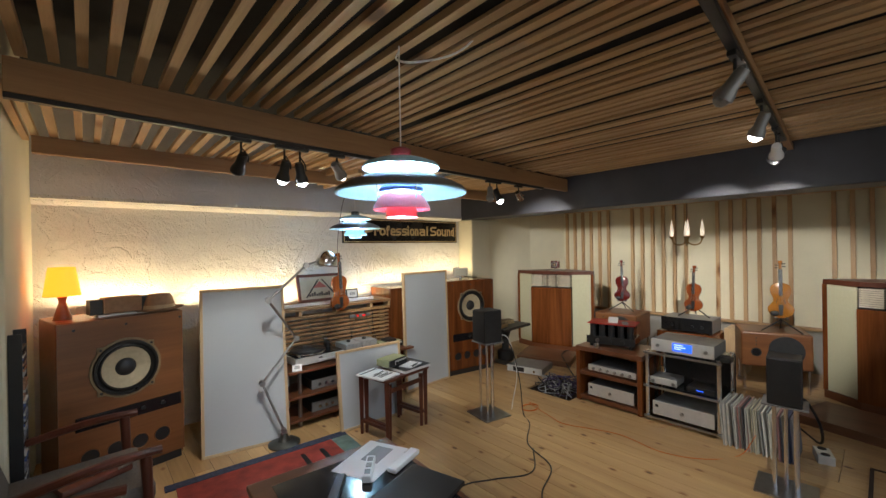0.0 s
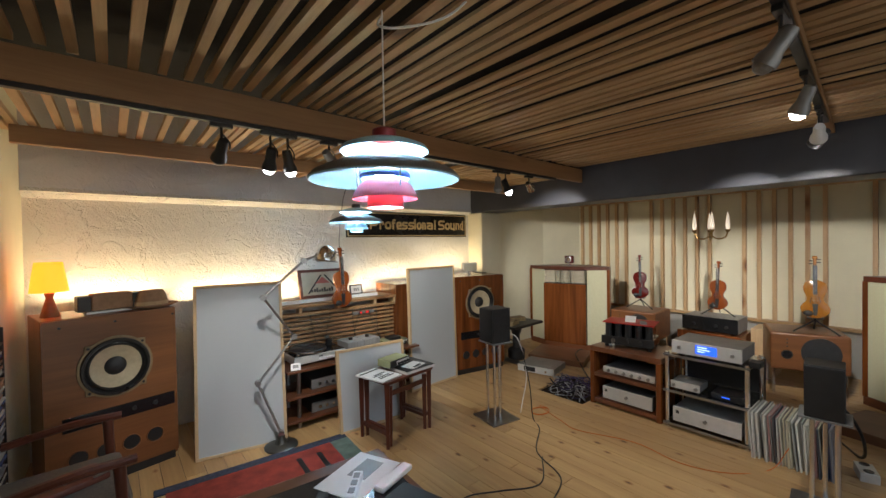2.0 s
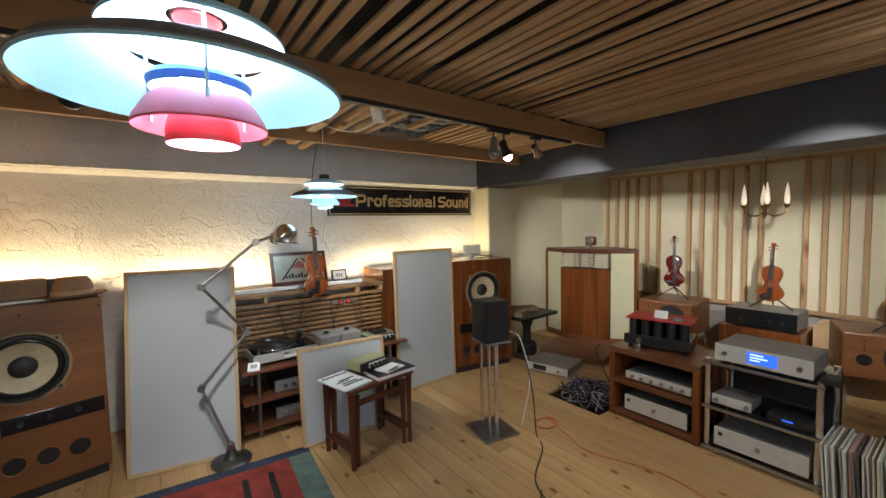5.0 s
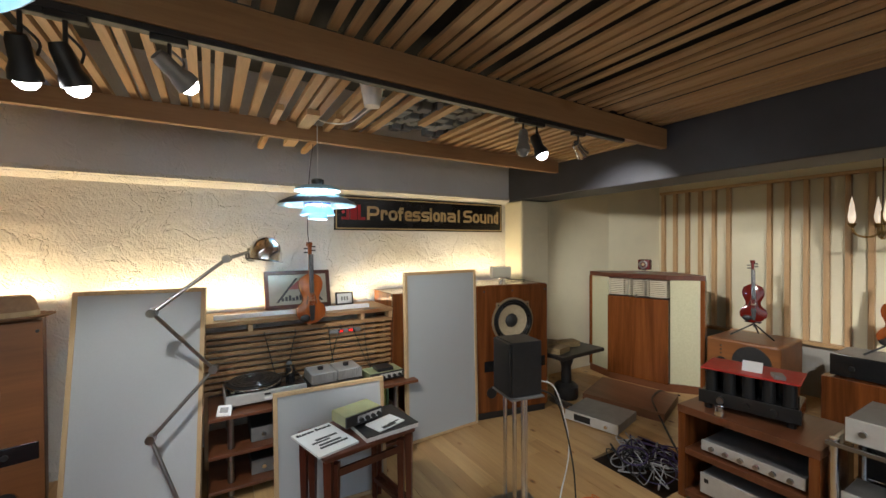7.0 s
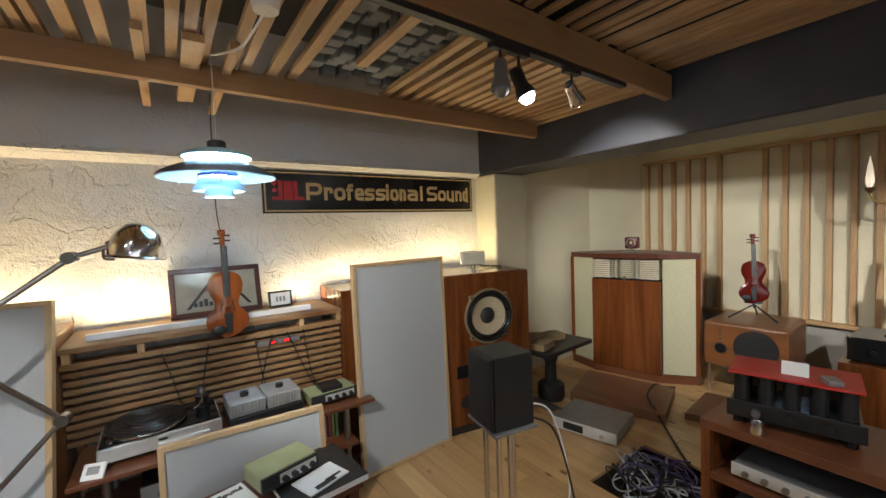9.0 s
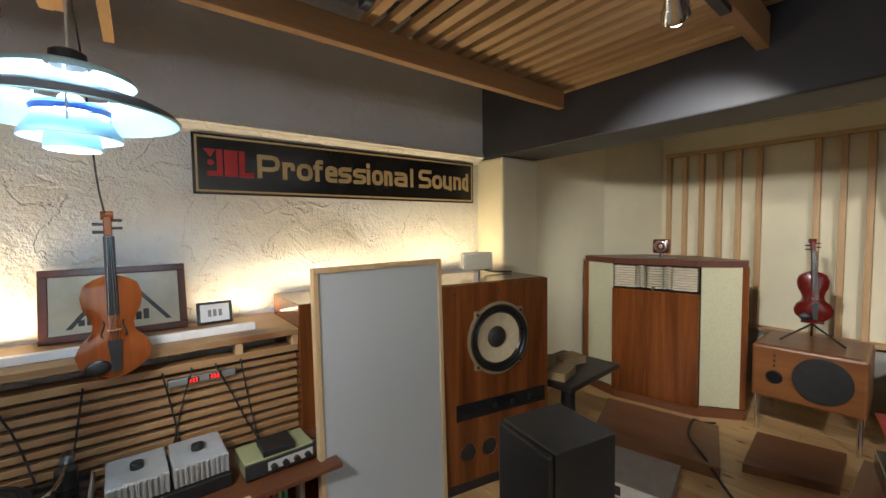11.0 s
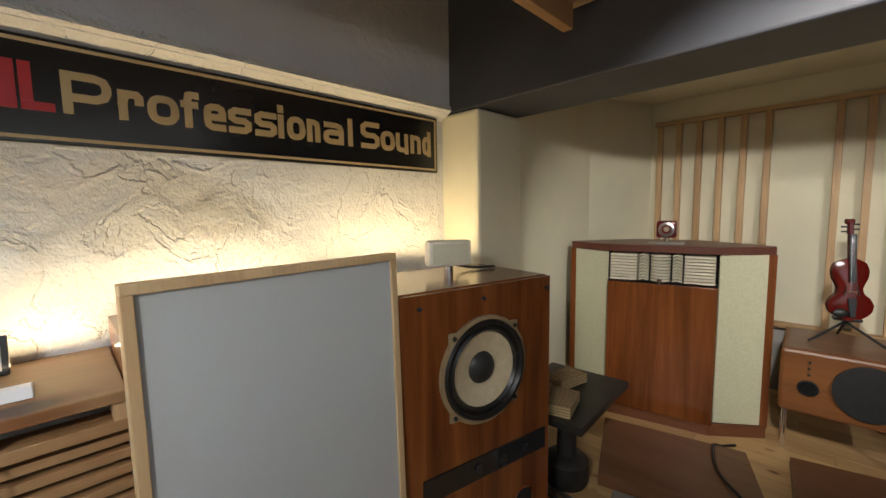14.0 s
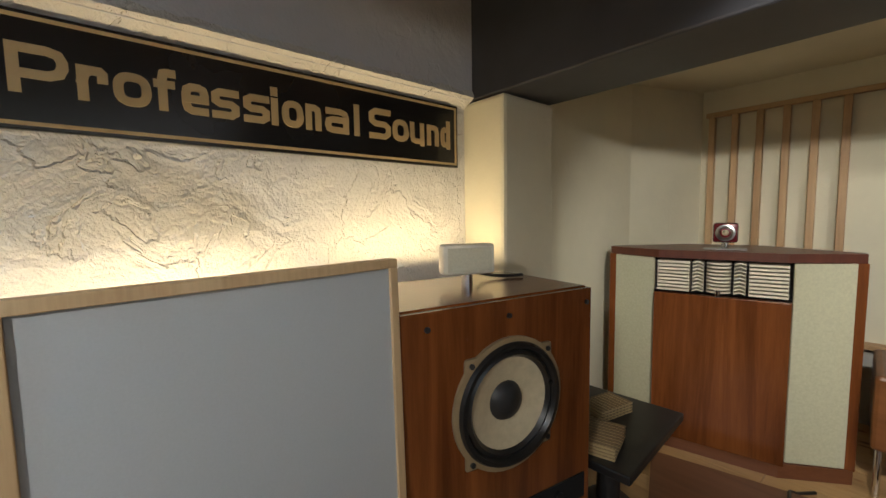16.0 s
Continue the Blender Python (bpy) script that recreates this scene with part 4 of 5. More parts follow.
sub_speaker(pose(5.455, 2.74, 0, 0, 0, -87), 0.56, 0.55, 0.24, 0.60, "walnut bass speaker on chrome legs")
sub_speaker(pose(5.28, 1.02, 0, 0, 0, -72), 0.58, 0.50, 0.24, 0.60, "walnut bass speaker on chrome legs")
violin_stand(pose(5.78, 2.49, 0.602, 0, 0, -80))
violin(pose(5.77, 2.49, 0.742, -6, 0, -62), VIOLINRED, "glossy red violin on a stand", 0.575)
violin_stand(pose(5.50, 0.72, 0.602, 0, 0, -80))
violin(pose(5.49, 0.72, 0.75, -6, 0, -80), VIOLINGOLD, "amber yellow violin on a stand")
S2 = thing("side_cabinet", pose(5.45, 1.30, 0), "low walnut cabinet behind the racks", "cabinet")
part("body", box(start(), (0, 0, 0.02), (0.5, 0.62, 0.46), 0.005), WALNUT, S2)
part("plinth", box(start(), (0.02, 0.02, 0.0), (0.48, 0.6, 0.02)), BLACK, S2)
PA = thing("power_amplifier", pose(5.50, 1.34, 0.46), "black power amplifier on the low cabinet", "amplifier")
part("body", box(start(), (0.012, 0, 0.012), (0.40, 0.54, 0.17), 0.006), GREYMETAL, PA)
part("front_panel", box(start(), (0, -0.004, 0.012), (0.0118, 0.544, 0.172), 0.004), BLACKGLOSS, PA)
for y in (0.1, 0.2, 0.42):
    part("knob", rod(start(), (-0.016, y, 0.08), (0.0, y, 0.08), 0.018), BLACK, PA)
for x in (0.05, 0.35):
    for y in (0.06, 0.48):
        part("foot", rod(start(), (x, y, 0), (x, y, 0.012), 0.02), BLACK, PA)
violin_stand(pose(5.73, 1.58, 0.63, 0, 0, -80))
violin(pose(5.72, 1.58, 0.70, -6, 0, -90), VIOLIN, "red brown violin on a stand", 0.56)
solid("storage_box", box(start(), (5.75, 1.08, 0.0), (6.1, 1.28, 0.52), 0.005), BEECH, "pale wooden box beside the low cabinet", "box")

# wooden rack with amplifiers
K = thing("audio_rack", pose(3.765, 1.44, 0), "open walnut rack with two shelves", "rack")
part("side", box(start(), (0, 0.59, 0.002), (0.46, 0.63, 0.495), 0.003), WALNUT, K)
part("side", box(start(), (0, 0, 0.002), (0.46, 0.04, 0.495), 0.003), WALNUT, K)
part("top", box(start(), (-0.003, -0.002, 0.495), (0.463, 0.632, 0.538), 0.003), WALNUT_X, K)
part("shelf", box(start(), (0.003, 0.04, 0.262), (0.46, 0.59, 0.295), 0.002), WALNUT_X, K)
part("bottom", box(start(), (0.003, 0.04, 0.02), (0.46, 0.59, 0.055), 0.002), WALNUT_X, K)
part("back", box(start(), (0.445, 0.04, 0.055), (0.458, 0.59, 0.495)), BLACK, K)


def hifi(m, w, d, h, label, knobs=3, cover=None, slots=0):
    """A stereo unit whose front faces -x; its width runs along y."""
    s = thing("amplifier", m, label, "amplifier", "silver stereo units")
    part("cover", box(start(), (0.012, 0.004, 0.016), (d, w - 0.004, h), 0.003), cover or GREYMETAL, s)
    fpn = part("front_panel", box(start(), (0, 0, 0.014), (0.0118, w, h + 0.002), 0.003), SILVER, s, "brushed silver front")
    for i in range(knobs):
        y = w * (0.5 if knobs == 1 else 0.12 + 0.76 * i / (knobs - 1))
        part("knob", rod(start(), (-0.016, y, h * 0.55), (0, y, h * 0.55), 0.013), STEEL if not slots else BLACK, fpn, "", True)
    if slots:
        part("slot", box(start(), (-0.002, w * 0.3, h * 0.35), (0, w * 0.75, h * 0.75)), BLACK, fpn)
    if knobs == 1:
        part("badge", box(start(), (-0.002, w * 0.9, h * 0.62), (0, w * 0.95, h * 0.8)), BLACK, fpn)
    for x in (0.05, d - 0.05):
        for y in (0.05, w - 0.05):
            part("foot", rod(start(), (x, y, 0), (x, y, 0.016), 0.018), BLACK, s)
    return s


hifi(pose(3.80, 1.50, 0.295), 0.46, 0.36, 0.068, "slim silver preamplifier in the walnut rack", 6)
solid("label_plate", box(start(), (3.82, 1.49, 0.470), (3.824, 1.57, 0.492)), BRASS, "small brass plate under the rack top", "plate")
hifi(pose(3.79, 1.52, 0.056), 0.44, 0.38, 0.125, "silver power amplifier with a single knob", 1)

TA = thing("tube_amplifier", pose(3.90, 1.54, 0.54, 0, 0, 12) @ Matrix.Diagonal((0.84, 0.82, 1, 1)), "black tube amplifier under a red cover", "amplifier")
part("chassis", box(start(), (0.03, 0.02, 0.03), (0.36, 0.54, 0.10), 0.006), BLACKGLOSS, TA)
part("front_panel", box(start(), (0.015, 0.01, 0.032), (0.029, 0.55, 0.105), 0.004), BLACK, TA)
for i, y in enumerate((0.14, 0.28, 0.42)):
    part("knob", rod(start(), (-0.008, y, 0.066), (0.015, y, 0.066), 0.02), STEEL if i == 2 else BLACK, TA, "", True)
for i in range(5):
    part("tube_can", rod(start(), (0.09, 0.07 + i * 0.105, 0.10), (0.09, 0.07 + i * 0.105, 0.215), 0.036, 0.034, 20), BLACK, TA, "black cylindrical cover", True)
part("transformer", box(start(), (0.16, 0.05, 0.10), (0.35, 0.51, 0.218), 0.006), BLACKGLOSS, TA)
part("red_cover", box(start(), (0.035, 0.015, 0.219), (0.36, 0.545, 0.229), 0.004), REDP, TA, "red folded cloth cover")
for x in (0.06, 0.33):
    for y in (0.06, 0.5):
        part("foot", rod(start(), (x, y, 0), (x, y, 0.031), 0.024), BLACK, TA)
cd_ = thing("price_card", TA.matrix_basis @ pose(0.13, 0.27, 0.23, 0, -65, 0), "small white folded card on the red cover", "card")
part("card", box(start(), (-0.0, -0.055, 0), (0.06, 0.055, 0.003)), WHITEP, cd_)
solid("remote", box(start(), (-0.045, -0.03, 0.0), (0.045, 0.03, 0.022), 0.004), GREYMETAL, "small grey box lying on the red cover", "box", m=TA.matrix_basis @ pose(0.10, 0.13, 0.2295, 0, 0, 20))
solid("bell", lathe(start(), [(0, 0), (0.028, 0), (0.03, 0.008), (0.024, 0.05), (0.02, 0.05), (0, 0.012)], pose(3.79, 1.86, 0.5385), 20), CHROME, "small chrome cup on the rack", "cup", "", True)

# glass rack
G = thing("glass_rack", pose(3.77, 0.845, 0), "chrome and glass rack with three shelves", "rack")
for z in (0.03, 0.295, 0.585):
    part("glass_shelf", box(start(), (0, 0, z), (0.44, 0.575, z + 0.012), 0.002), CLEAR, G, "clear glass shelf")
    part("shelf_edge", box(start(), (-0.012, -0.002, z - 0.004), (-0.0005, 0.577, z + 0.014), 0.002), STEEL, G)
for x in (0.02, 0.42):
    for y in (0.02, 0.555):
        part("post", rod(start(), (x, y, 0.0), (x, y, 0.61), 0.017), CHROME, G, "", True)
part("back_panel", box(start(), (0.444, 0.0, 0.02), (0.452, 0.575, 0.58)), BLACK, G)
N = hifi(pose(3.79, 0.895, 0.598), 0.47, 0.36, 0.115, "silver network player with a blue display", 2)
part("display", box(start(), (-0.003, 0.155, 0.035), (-0.0005, 0.30, 0.102)), BLUELCD, N, "lit blue display")
bm = start()
for y0, y1, z in ((0.22, 0.285, 0.085), (0.20, 0.285, 0.068), (0.235, 0.285, 0.052)):
    box(bm, (-0.005, y0, z), (-0.0032, y1, z + 0.008))
part("display_text", bm, LCDTEXT, N)
hifi(pose(3.80, 1.17, 0.308), 0.21, 0.2, 0.07, "small silver stereo unit on the glass shelf", 2)
D2 = thing("disc_drive", pose(3.82, 0.90, 0.308), "small black disc drive with a blue light", "player")
part("body", box(start(), (0, 0, 0.0), (0.2, 0.2, 0.045), 0.004), BLACK, D2)
part("light", box(start(), (-0.002, 0.08, 0.02), (-0.0002, 0.13, 0.028)), BLUELCD, D2)
hifi(pose(3.79, 0.90, 0.043), 0.46, 0.36, 0.13, "silver power amplifier with a single knob", 1)
solid("adapter", box(start(), (3.80, 0.79, 0.60), (3.90, 0.86, 0.64), 0.006), BLACK, "small black adapter at the rack edge", "adapter")

# records standing on the floor
y = 0.815
i = 0
while y > 0.40:
    w = rnd.uniform(0.006, 0.013)
    c = rnd.choice(((0.62, 0.6, 0.54), (0.5, 0.49, 0.44), (0.7, 0.68, 0.62), (0.3, 0.3, 0.28), (0.46, 0.42, 0.4), (0.62, 0.6, 0.5), (0.42, 0.22, 0.2), (0.55, 0.5, 0.36), (0.08, 0.08, 0.09)) if y > 0.45 else ((0.06, 0.08, 0.16), (0.1, 0.1, 0.12), (0.2, 0.2, 0.22)))
    solid("record", box(start(), (0, 0, 0), (0.31, w, 0.312 + rnd.uniform(-0.004, 0.004)), 0.001), plain("record_sleeve", c, 0.6, 0, 0.12, 9), "record sleeve standing upright on the floor", "record", "records on the floor", m=pose(3.72 + rnd.uniform(-0.02, 0.03), y, 0.0, -rnd.uniform(2, 5)))
    y -= w + 0.003
    i += 1


def stand_speaker(x, y, ang, zs, w, h, label):
    st = thing("speaker_stand", pose(x, y, 0, 0, 0, ang), "steel speaker stand with round posts", "speaker stand", "speaker stands")
    part("base_plate", box(start(), (-0.14, -0.15, 0), (0.14, 0.15, 0.012), 0.003), STEEL, st)
    for px, py in ((-0.05, -0.05), (-0.05, 0.05), (0.05, 0.0), (0.0, -0.055)):
        part("post", rod(start(), (px, py, 0.012), (px, py, zs - 0.01), 0.011), CHROME, st, "chrome post", True)
    part("top_plate", box(start(), (-0.1, -0.11, zs - 0.01), (0.1, 0.11, zs), 0.002), GREYMETAL, st)
    s = thing("bookshelf_speaker", pose(x, y, zs, 0, 0, ang), label, "speaker", "small monitor speakers")
    part("cabinet_body", box(start(), (-0.085, -w / 2, 0), (0.095, w / 2, h), 0.003), CHARCOAL, s)
    part("grille", box(start(), (-0.102, -w / 2 + 0.001, 0.003), (-0.0855, w / 2 - 0.001, h - 0.003), 0.006), BLACK, s, "black cloth grille")
    return s


stand_speaker(2.86, 2.44, -10, 0.67, 0.18, 0.29, "small black bookshelf speaker on a stand")
stand_speaker(3.32, 0.41, 5, 0.545, 0.165, 0.285, "small black bookshelf speaker on a stand")

# nesting tables
NT = thing("nesting_tables", pose(2.065, 2.80, 0, 0, 0, 9), "dark red wooden nesting tables", "side table")
part("tabletop", box(start(), (-0.25, -0.18, 0.48), (0.25, 0.18, 0.503), 0.005), REDWOOD, NT)
for sx, h in ((0.225, 0.48), (0.185, 0.45)):
    for q in (-1, 1):
        for yy in (-0.155, 0.155):
            bm = start()
            rod(bm, (q * sx, yy * (1 if h > 0.46 else 0.9), 0), (q * sx, yy * (1 if h > 0.46 else 0.9), h), 0.017, 0.027, 4)
            part("leg", bm, REDWOOD, NT)
        part("side_rail", box(start(), (q * sx - 0.012, -0.15, 0.10), (q * sx + 0.012, 0.15, 0.125)), REDWOOD, NT)
part("front_rail", box(start(), (-0.18, -0.155, 0.385), (0.18, -0.14, 0.42)), REDWOOD, NT)
part("back_rail", box(start(), (-0.21, 0.15, 0.44), (0.21, 0.165, 0.479)), REDWOOD, NT)
m0 = NT.matrix_basis


def magazine(m, w, d, h, cover, label, bars):
    s = thing("magazine", m, label, "magazine", "magazines")
    part("page_block", box(start(), (0, 0, 0), (w, d, h)), WHITEP, s)
    part("cover", box(start(), (-0.001, -0.001, h), (w + 0.001, d + 0.001, h + 0.002)), cover, s)
    bm = start()
    for x0, y0, x1, y1 in bars:
        box(bm, (x0 * w, y0 * d, h + 0.002), (x1 * w, y1 * d, h + 0.0028))
    part("cover_print", bm, BLACK, s)
    return s


g1 = magazine(m0 @ pose(-0.27, -0.16, 0.503, 0, 0, 6), 0.21, 0.29, 0.009, WHITEP, "white magazine with a dark picture on its cover", ((0.2, 0.2, 0.9, 0.26), (0.25, 0.3, 0.8, 0.36), (0.15, 0.42, 0.6, 0.47), (0.3, 0.5, 0.85, 0.56)))
lettering("Stereo Sound", 0.032, BLACK, g1, pose(0.012, 0.245, 0.0125), 0.185, "dark title letters")
magazine(m0 @ pose(-0.03, -0.165, 0.503, 0, 0, -3), 0.30, 0.30, 0.022, BLACK, "stack of black and white sleeves", ((0.1, 0.1, 0.2, 0.2),))
magazine(m0 @ pose(0.05, -0.155, 0.5278, 0, 0, 10), 0.17, 0.12, 0.004, WHITEP, "white sleeve with dark print", ((0.2, 0.05, 0.7, 0.25), (0.5, 0.2, 0.9, 0.3)))
small_amp(m0 @ pose(0.03, 0.055, 0.528, 0, 0, 6), 0.225, 0.15, 0.066, "olive vintage tuner on the magazines")

# jointed floor lamp
L = thing("floor_lamp", pose(0, 0, 0), "jointed steel industrial floor lamp", "floor lamp")
part("base", lathe(start(), [(0, 0), (0.12, 0), (0.12, 0.012), (0.10, 0.025), (0.05, 0.032), (0.03, 0.06), (0.025, 0.09), (0, 0.09)], pose(1.275, 3.19, 0), 36), plain("dark_steel", (0.10, 0.10, 0.09), 0.35, 0.8), L, "heavy dark steel base", True)
J = [(1.275, 3.19, 0.10), (1.136, 3.25, 0.498), (1.416, 3.264, 0.806), (1.158, 3.147, 1.152), (1.482, 3.2, 1.408), (1.60, 3.21, 1.445)]
for a, b in zip(J, J[1:]):
    part("arm", rod(start(), a, b, 0.0095), STEEL, L, "", True)
for j in J[:-1]:
    part("joint", rod(start(), (j[0] - 0.004, j[1] - 0.022, j[2]), (j[0] + 0.004, j[1] + 0.022, j[2]), 0.022, None, 20), STEEL, L, "round bolted joint", True)
hm = pose(1.675, 3.215, 1.44, 0, 8, 0) @ Matrix.Diagonal((1.03, 1.03, 1.25, 1))
part("shade", lathe(start(), [(0.10, -0.035), (0.088, -0.03), (0.086, 0.0), (0.07, 0.04), (0.04, 0.065), (0.0, 0.072), (0.0, 0.068), (0.04, 0.06), (0.066, 0.036), (0.082, 0.0), (0.084, -0.032), (0.10, -0.037)], hm, 36), CHROME, L, "polished steel dome shade", True)
part("bulb", ball(start(), (1.675, 3.215, 1.44), 0.028), WHITEPAINT, L)
part("lamp_holder", rod(start(), (1.59, 3.21, 1.44), (1.62, 3.213, 1.455), 0.022), STEEL, L, "", True)
part("handle", tube(start(), [(1.575, 3.20, 1.43), (1.58, 3.17, 1.40), (1.61, 3.15, 1.395)], 0.005), STEEL, L, "", True)


# pendants
def pendant(x, y, z, k, red, cord_top, label):
    """Layered shade lamp, z at its lowest edge."""
    p = thing("pendant_lamp", pose(x, y, z), label, "pendant lamp", "layered pendant lamps")
    mm = Matrix.Diagonal((k, k, k, 1))

    def shade(name, prof, mat, lab=""):
        inner = [(r * 0.985, zz - 0.003) for r, zz in reversed(prof)]
        part(name, lathe(start(), prof + inner, mm, 56, True), mat, p, lab, True)

    low, neck = (PINK, DEEPBLUE) if red else (BLUESHADE, DEEPBLUE)
    shade("lower_cup", [(0.06, 0.0), (0.06, 0.02), (0.056, 0.04), (0.05, 0.052)], low, "")
    shade("middle_cup", [(0.110, 0.028), (0.106, 0.04), (0.088, 0.07), (0.07, 0.086)], low)
    shade("neck_ring", [(0.082, 0.095), (0.085, 0.105), (0.078, 0.115)], neck, "blue collar")
    shade("main_shade", [(0.25, 0.088), (0.235, 0.104), (0.2, 0.122), (0.15, 0.142), (0.11, 0.152)], BLUESHADE, "broad pale blue shade")
    shade("main_cover", [(0.251, 0.092), (0.236, 0.109), (0.2, 0.127), (0.15, 0.147), (0.11, 0.157)], TEALTOP if not red else GREYMETAL)
    shade("top_shade", [(0.148, 0.185), (0.14, 0.198), (0.1, 0.214), (0.05, 0.224)], BLUESHADE)
    part("cap", lathe(start(), [(0.04, 0.22), (0.04, 0.255), (0.03, 0.262), (0, 0.264)], mm, 28), DARKTOP if red else BLACK, p, "", True)
    for a in range(3):
        q = radians(30 + 120 * a)
        part("strut", rod(start(), (0.09 * k * math.cos(q), 0.09 * k * math.sin(q), 0.04 * k), (0.095 * k * math.cos(q), 0.095 * k * math.sin(q), 0.215 * k), 0.003), STEEL, p)
    part("bulb", ball(start(), (0, 0, 0.105 * k), 0.034 * k, (1, 1, 1.4)), BULB, p, "glowing bulb", True)
    part("cord", rod(start(), (0, 0, 0.262 * k), (0, 0, cord_top - z), 0.0028, None, 6), WHITEPAINT, p)
    lamp("POINT", pose(x, y, z + 0.115 * k), 15 if red else 11, (0.62, 0.82, 1.0), 0.04)
    lamp("POINT", pose(x, y, z + 0.175 * k), 4 if red else 6, (0.62, 0.84, 1.0), 0.03)
    lamp("POINT", pose(x, y, z + 0.022 * k), 5 if red else 1.5, (0.80, 0.90, 1.0), 0.02)


pendant(1.03, 1.225, 1.655, 1.0, True, 2.31, "pale blue and red layered pendant lamp")
pendant(1.978, 3.255, 1.64, 0.93, False, 2.25, "blue layered pendant lamp with a dark cover")
solid("cable", tube(start(), [(1.03, 1.225, 2.29), (1.0, 1.20, 2.24), (1.03, 1.15, 2.22), (1.12, 1.09, 2.24), (1.18, 1.04, 2.27), (1.22, 0.98, 2.32)], 0.004), WHITEPAINT, "loose white lamp cable under the slats", "cable", "", True)
solid("ceiling_rose", lathe(start(), [(0, 2.11), (0.035, 2.11), (0.055, 2.215), (0, 2.218)], pose(2.05, 2.50, 0), 28), WHITEPAINT, "white cone shaped ceiling rose", "ceiling rose", "", True)
solid("cable", tube(start(), [(2.05, 2.50, 2.112), (2.02, 2.75, 2.10), (1.98, 3.0, 2.16), (1.978, 3.255, 2.25)], 0.004), WHITEPAINT, "white lamp cable to the pendant", "cable", "", True)


# track spots
def spot(x, y, aim, body, on, drop=0.09, e=20, label="", size=48, blend=0.7):
    far = y > 1
    y = (2.21 + 0.0472 * x) if far else (0.24 + 0.056 * x)
    top = 2.128 if far else 2.223
    s = thing("track_spot", pose(x, y, top), label, "spotlight", "track spotlights")
    part("stem", rod(start(), (0, 0, -drop), (0, 0, 0), 0.006), BLACK, s)
    part("adapter", box(start(), (-0.05, -0.015, -0.02), (0.05, 0.015, 0.0), 0.003), BLACK, s)
    a = Vector(aim) - Vector((x, y, top - drop))
    mm = Matrix.Translation((0, 0, -drop)) @ a.to_track_quat("Z", "Y").to_matrix().to_4x4() @ Matrix.Scale(1.15, 4)
    head = part("head", lathe(start(), [(0, -0.04), (0.018, -0.04), (0.022, -0.025), (0.023, 0.02), (0.031, 0.04), (0.033, 0.06), (0.029, 0.06), (0.027, 0.045), (0, 0.043)], mm, 28), body, s, "", True)
    part("lens", lathe(start(), [(0.0, 0.086), (0.014, 0.082), (0.024, 0.07), (0.0275, 0.053)], mm, 24), SPOTGLOW if on else GREYMETAL, head)
    part("bracket", tube(start(), [(0, 0, -drop * 0.4), (0.035, 0.01, -drop * 0.7), (0.034, 0.0, -drop)], 0.004), body, s)
    if on:
        p = Vector((x, y, top - drop)) + a.normalized() * 0.135
        lamp("SPOT", look(p, aim), e, WHITE, 0.02, None, size, blend)
    return s


spot(0.74, 2.4, (0.6, 3.4, 0.9), BLACK, False, 0.12, 0, "black track spotlight, switched off")
spot(0.97, 2.4, (1.0, 3.15, 0.55), BLACK, True, 0.13, 25, "black track spotlight shining down", 64)
spot(1.06, 2.4, (1.6, 2.85, 0.3), BLACK, True, 0.13, 17, "black track spotlight shining down", 60)
spot(1.30, 2.4, (2.9, 3.4, 0.85), GREYMETAL, True, 0.09, 58, "grey track spotlight shining at a panel", 60)
spot(2.82, 2.4, (2.55, 2.1, 0.0), GREYMETAL, False, 0.1, 0, "grey track spotlight pointing down")
spot(2.92, 2.4, (3.5, 1.7, 0.0), BLACK, True, 0.11, 15, "small black track spotlight", 75)
spot(3.26, 2.4, (6.2, 3.35, 0.75), CHROME, True, 0.09, 85, "chrome track spotlight facing the corner", 66, 0.75)
spot(1.9, 0.4, (1.9, 2.0, 0.0), GREYMETAL, False, 0.1, 0, "grey track spotlight under the rafter")
spot(2.6, 0.4, (3.3, 1.4, 0.0), GREYMETAL, True, 0.1, 28, "long grey track spotlight", 75)
spot(3.25, 0.4, (6.2, 0.9, 0.72), WHITEPAINT, True, 0.13, 100, "white track spotlight facing the slats", 48, 0.6)
spot(3.4, 0.4, (6.2, 2.3, 0.72), BLACK, True, 0.13, 85, "black track spotlight facing the violins", 46, 0.6)

# candle chandelier
H = thing("chandelier", pose(5.80, 1.67, 0), "small brass chandelier with candle bulbs", "chandelier")
part("stem", rod(start(), (0, 0, 1.50), (0, 0, 1.72), 0.012), BRASS, H, "", True)
part("cord", rod(start(), (0, 0, 1.72), (0, 0, 2.3), 0.003, None, 6), BLACK, H)
for a in range(4):
    q = radians(20 + 90 * a)
    c, s = math.cos(q), math.sin(q)
    part("arm", tube(start(), [(0, 0, 1.56), (0.07 * c, 0.07 * s, 1.52), (0.14 * c, 0.14 * s, 1.54), (0.165 * c, 0.165 * s, 1.60)], 0.009), BRASS, H, "", True)
    part("candle_cup", lathe(start(), [(0, 1.595), (0.012, 1.595), (0.03, 1.625), (0.026, 1.63), (0, 1.62)], Matrix.Translation((0.165 * c, 0.165 * s, 0)), 20), BRASS, H, "", True)
    part("candle_bulb", lathe(start(), [(0.010, 1.63), (0.02, 1.65), (0.024, 1.68), (0.014, 1.77), (0.0, 1.845)], Matrix.Translation((0.165 * c, 0.165 * s, 0)), 20), FLAME, H, "white frosted candle bulb", True)

